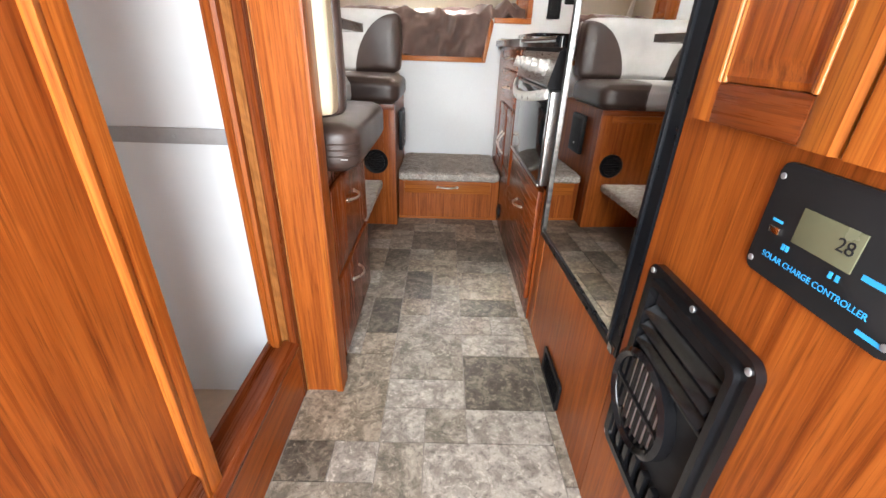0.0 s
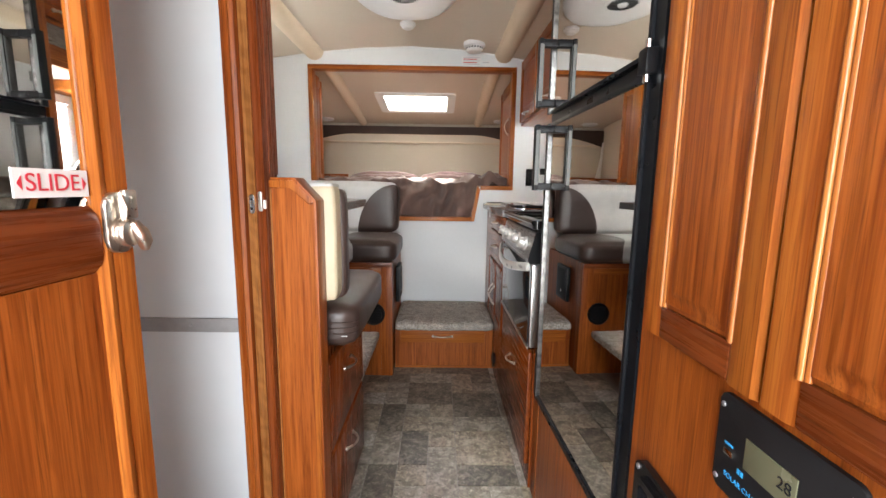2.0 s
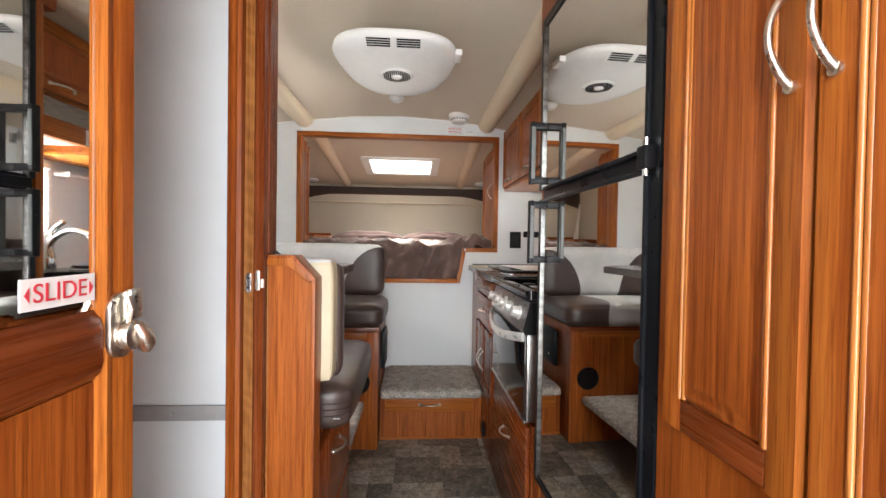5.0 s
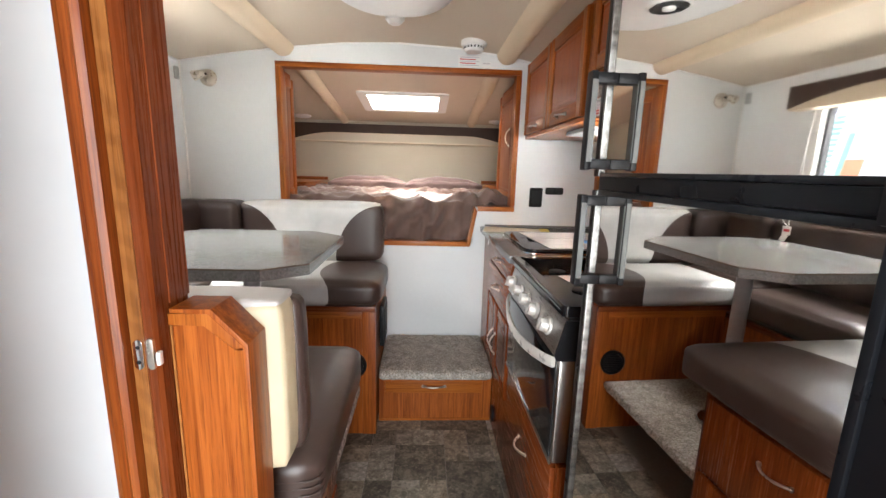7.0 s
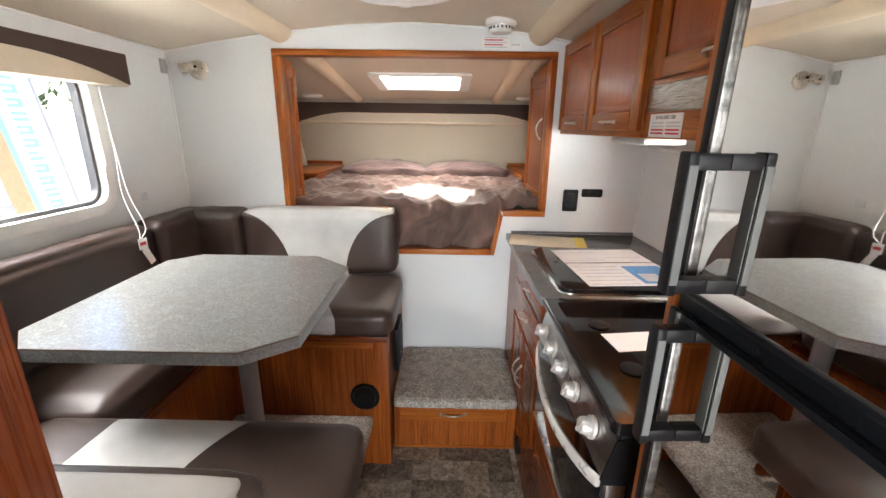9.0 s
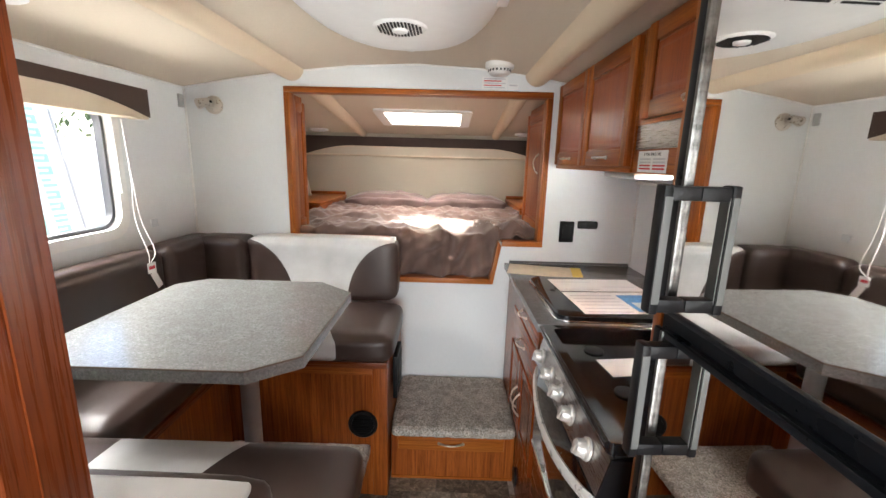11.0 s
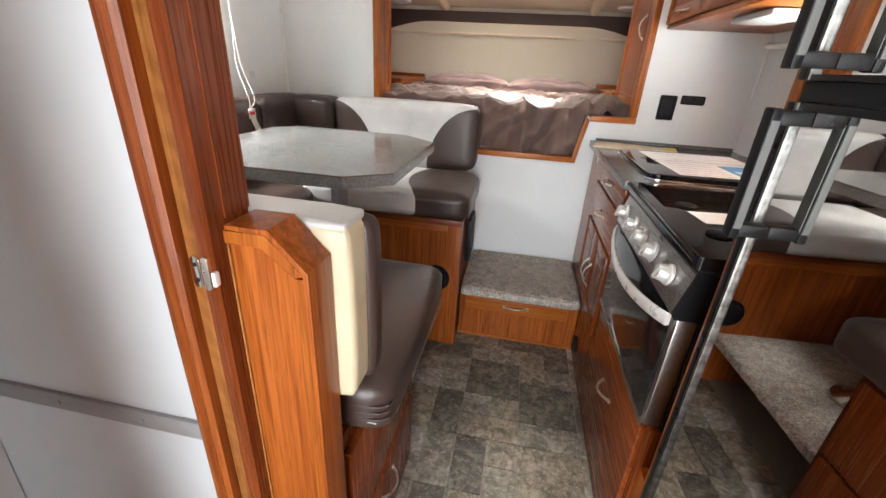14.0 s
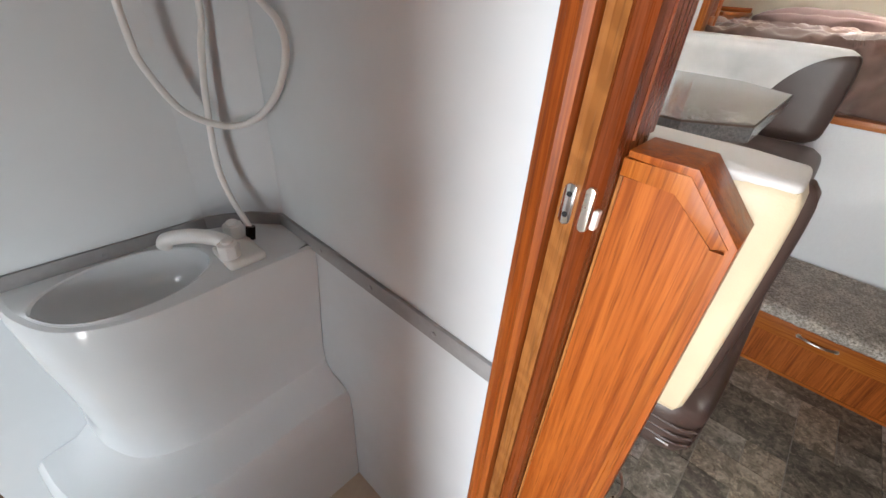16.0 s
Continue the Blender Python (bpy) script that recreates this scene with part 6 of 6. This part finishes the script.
def bed():
    b = thing("mattress", (-0.13, 3.7, 0.862), "mattress in the sleeping loft under a quilt", "mattress")
    part("body", cushion(-0.92, 0.575, 2.96, 4.50, 0.864, 1.105, 0.04, 0.0, 10), pillow_cloth, b)
    # quilt: a grid over the bed that falls over the front edge, deeper in the middle
    bm = bmesh.new()
    nx, ny = 150, 130
    x0, x1 = -0.955, 0.60
    rows = []
    for j in range(ny + 1):
        v = j / ny
        row = []
        for i in range(nx + 1):
            x = x0 + (x1 - x0) * i / nx
            inside = 1 / (1 + math.exp(-(x + 0.255) * 60)) * 1 / (1 + math.exp((x - 0.345) * 60))
            drop = 0.055 + 0.215 * inside
            s = v * (1.42 + drop)
            lip = 2.955 - 0.035 * inside + 0.03 * noise.noise(Vector((x * 4, 3.0, 0)))
            top = 1.150 + 0.018 * noise.noise(Vector((x * 3, s * 3, 1)))
            if s < 1.42 - 0.04:
                y = 4.36 - s * (4.36 - lip) / 1.42
                z = top
            else:
                t = min(1.0, (s - 1.38) / 0.08)
                a = t * math.pi / 2
                y = lip - 0.035 * math.sin(a) + 0.03
                z = top - 0.035 * (1 - math.cos(a)) - max(0.0, s - 1.46)
                y -= 0.012 * noise.noise(Vector((x * 22, z * 3, 5))) * (1 + 1.2 * inside) + 0.012
            p = Vector((x, y, z))
            fold = 1.2 * (1 - abs(noise.noise(Vector((x * 4.5 + y * 3.0, y * 5.0 - x * 1.5, 2.0))))) ** 3 + 0.6 * abs(noise.noise(Vector((x * 11, y * 12, 4.0))))
            fine = noise.noise(Vector((x * 18, y * 18, z * 9)))
            bunch = math.exp(-((x - 0.38) / 0.16) ** 2 - ((y - 3.02) / 0.14) ** 2)
            p.z += (0.034 * fold - 0.022 + 0.007 * fine) * (1.0 if s < 1.42 else 0.25) + bunch * (0.025 + 0.03 * math.sin(x * 46 + y * 30))
            p.y += (0.040 * math.sin(x * 27 - z * 16 + 4 * noise.noise(Vector((x * 4, z * 4, 0)))) - 0.012 * abs(noise.noise(Vector((x * 9 - z * 6, z * 5, 8))))) * (min(1.0, (s - 1.40) * 14) if s > 1.40 else 0) * (0.35 + 0.65 * inside)
            row.append(bm.verts.new(p))
        rows.append(row)
    for a, c in zip(rows, rows[1:]):
        for i in range(nx):
            bm.faces.new((a[i], a[i + 1], c[i + 1], c[i]))
    border = [v.co.copy() for v in rows[-1]]
    quilt = thing("quilt", (-0.15, 3.6, 1.15), "rumpled dark brown quilt spilling over the bed edge", "quilt")
    q = part("cover", bm, quilt_cloth, quilt)
    part("hem", tube(border, 0.009, 8), quilt_cloth, quilt, "thick stitched hem")
    mod = q.modifiers.new("thickness", "SOLIDIFY")
    mod.thickness = 0.012
    for cx in (-0.490, 0.205):
        bm = cushion(cx - 0.345, cx + 0.345, 4.12, 4.50, 1.115, 1.240, 0.050, 0.018, 26, 0.022, cx * 7)
        for v in bm.verts:
            k = abs(v.co.x - cx) / 0.345
            v.co.z = 1.18 + (v.co.z - 1.18) * (1 - 0.5 * k ** 3)
        solo("pillow", bm, pillow_cloth, "plump mauve-brown pillow at the head of the bed", "pillow", "pillows")


bed()

# ---- outside, seen through the side window ----
structure("ground", box(-60, 60, -60, 60, -1.35, -1.25), plain("pale_gravel", (0.36, 0.34, 0.31), 0.9, 0, 0.2, 12), "pale gravel yard outside", "ground", smooth=False)
banner = thing("banner", (-3.2, 3.9, -1.25), "tall white banner with an orange band and green lettering blocks", "banner")


def strip(y0, y1, z0, z1, lift):
    """A leaning stripe of the banner."""
    lean = -0.17
    return prism([(y0 + lean * (z0 - 1.3), z0), (y1 + lean * (z0 - 1.3), z0), (y1 + lean * (z1 - 1.3), z1), (y0 + lean * (z1 - 1.3), z1)], "x", -3.2 + lift, -3.197 + lift)


part("cloth", strip(2.9, 4.12, -0.4, 2.6, 0), paper, banner, smooth=False)
part("orange_band", strip(3.60, 3.75, -0.4, 1.52, 0.004), orange_ink, banner, smooth=False)
part("grey_field", strip(3.0, 3.60, -0.4, 0.95, 0.004), grey_metal, banner, smooth=False)
part("green_band", strip(3.752, 3.80, -0.4, 1.75, 0.004), green_ink, banner, smooth=False)
for i in range(11):
    z = 0.86 + i * 0.098
    block = part("letter_block", strip(3.88, 4.00, z, z + 0.026, 0.004), green_ink, banner, smooth=False)
    part("letter_stroke", strip(3.88, 4.00 if i % 2 else 3.96, z + 0.044, z + 0.068, 0.004), green_ink, block, smooth=False)
    if i % 3 != 1:
        part("letter_stem", strip(3.965, 4.00, z + 0.026, z + 0.068, 0.0035), green_ink, block, smooth=False)
part("pole", tube([(-3.22, 4.15 - 0.17 * (z - 1.3), z) for z in (-1.25, 0.5, 2.7)], 0.018, 12), grey_metal, banner, "grey pole")
trailer = thing("parked_trailer", (-9, 9.5, -1.25), "white travel trailer parked outside", "trailer")
part("body", cushion(-10.2, -7.8, 6.0, 14.0, -0.8, 1.75, 0.25, 0.05, 10), white_plastic, trailer)
for y in (9.3, 10.2):
    part("wheel", rod((-7.95, y, -0.92), (-7.70, y, -0.92), 0.33, 24, bev=0.05), rubber, trailer)
leafy = Nodes("leaves", 0.6, 0, (0.07, 0.11, 0.035))
bark = plain("bark", (0.10, 0.07, 0.05), 0.9, 0, 0.3, 20)
for k, (tx, ty) in enumerate(((-15, 11), (-17, 16), (-14, 20), (-16, 6))):
    t = thing("tree", (tx, ty, -1.25), "leafy green tree beyond the yard", "tree", "trees")
    rnd = random.Random(k)
    part("trunk", tube([(tx, ty, -1.25), (tx + 0.1, ty, 1.0), (tx, ty + 0.2, 3.5)], 0.2, 10, None, (0.28, 0.2, 0.1)), bark, t)
    bm = bmesh.new()
    for i in range(700):
        a, e, r = rnd.uniform(0, 6.28), rnd.uniform(-0.6, 1.5), 2.6 * rnd.random() ** 0.5
        c = Vector((tx + r * math.cos(a) * math.cos(e), ty + r * math.sin(a) * math.cos(e), 3.6 + 1.1 * r * math.sin(e)))
        q = Euler((rnd.uniform(0, 6), rnd.uniform(0, 6), rnd.uniform(0, 6))).to_matrix()
        w = rnd.uniform(0.12, 0.3)
        bm.faces.new([bm.verts.new(c + q @ Vector(p) * w) for p in ((-1, 0, 0), (0, -0.5, 0.15), (1, 0, 0), (0, 0.5, 0.15))])
    part("crown", bm, leafy.mat, t, smooth=False)

# ---- floor tiles, piece by piece ----
XS = [-0.336, -0.207, -0.090, 0.029, 0.146, 0.262, 0.380]
Y0, PITCH = 0.657, 0.1162


def tile_mesh(w, d, key):
    name = "tile_%s_%d_%d" % (key, round(w * 1000), round(d * 1000))
    if name in bpy.data.meshes:
        return bpy.data.meshes[name]
    g = 0.0016
    bm = box(-w / 2 + g, w / 2 - g, -d / 2 + g, d / 2 - g, -0.004, 0.0)
    data = mesh_of(name, bm, SLATES[key], False)
    return data


floor_ob = bpy.data.objects["floor"]
taken = set()


def lay(c0, c1, r0, r1, key):
    """A tile over columns c0 to c1 and rows r0 to r1."""
    for c in range(c0, c1 + 1):
        for r in range(r0, r1 + 1):
            if (c, r) in taken:
                return
    for c in range(c0, c1 + 1):
        for r in range(r0, r1 + 1):
            taken.add((c, r))
    xa, xb, ya, yb = XS[c0], XS[c1 + 1], Y0 + PITCH * r0, Y0 + PITCH * (r1 + 1)
    ob = new("tile", tile_mesh(xb - xa, yb - ya, key))
    ob.parent = floor_ob
    ob.location = ((xa + xb) / 2, (ya + yb) / 2, 0)


for row in ((0, 0, 0, 0, "d"), (1, 1, 0, 0, "l"), (2, 2, -1, 0, "g"), (3, 5, -1, 0, "l"), (0, 1, -1, -1, "g"), (0, 1, 1, 3, "b"), (2, 2, 1, 1, "l"), (3, 3, 1, 1, "g"), (4, 5, 1, 1, "l"),
            (2, 3, 2, 2, "l"), (4, 5, 2, 3, "d"), (2, 3, 3, 4, "g"), (1, 1, 4, 4, "b"), (4, 5, 4, 4, "l"), (1, 1, 5, 6, "d"), (2, 2, 5, 5, "g"), (3, 3, 5, 7, "g"), (4, 4, 5, 5, "g"), (5, 5, 5, 5, "l"),
            (2, 2, 6, 6, "b"), (4, 5, 6, 6, "d"), (1, 1, 7, 8, "g"), (2, 2, 7, 8, "d"), (4, 5, 7, 8, "b"), (3, 3, 8, 8, "b"), (1, 1, 9, 10, "d"), (2, 3, 9, 9, "b"), (4, 5, 9, 9, "g"), (2, 2, 10, 10, "g"),
            (3, 3, 10, 10, "b"), (4, 5, 10, 11, "d"), (1, 1, 11, 12, "g"), (2, 3, 11, 12, "d"), (4, 4, 12, 13, "b"), (5, 5, 12, 12, "g"), (1, 1, 13, 13, "d"), (2, 3, 13, 13, "g"), (5, 5, 13, 13, "d"), (1, 2, 14, 14, "b"), (3, 5, 14, 14, "d")):
    lay(*row)
rnd = random.Random(4)
for r in range(-11, 15):
    for c in range(0, 6):
        if (c, r) in taken:
            continue
        w, d = rnd.choice(((0, 0), (1, 0), (0, 1), (1, 1), (1, 0)))
        key = rnd.choice("ddbggl" if r > 6 else "dggll")
        while (c + w > 5) or any((cc, rr) in taken for cc in range(c, c + w + 1) for rr in range(r, r + d + 1)):
            w, d = 0, 0
            break
        lay(c, c + w, r, r + d, key)
for r in range(-6, 8):
    ya, yb = Y0 + PITCH * 2 * r, Y0 + PITCH * 2 * (r + 1)
    ob = new("tile", tile_mesh(0.040, yb - ya, "gdbl"[r % 4]))
    ob.parent = floor_ob
    ob.location = (0.400, (ya + yb) / 2, 0)
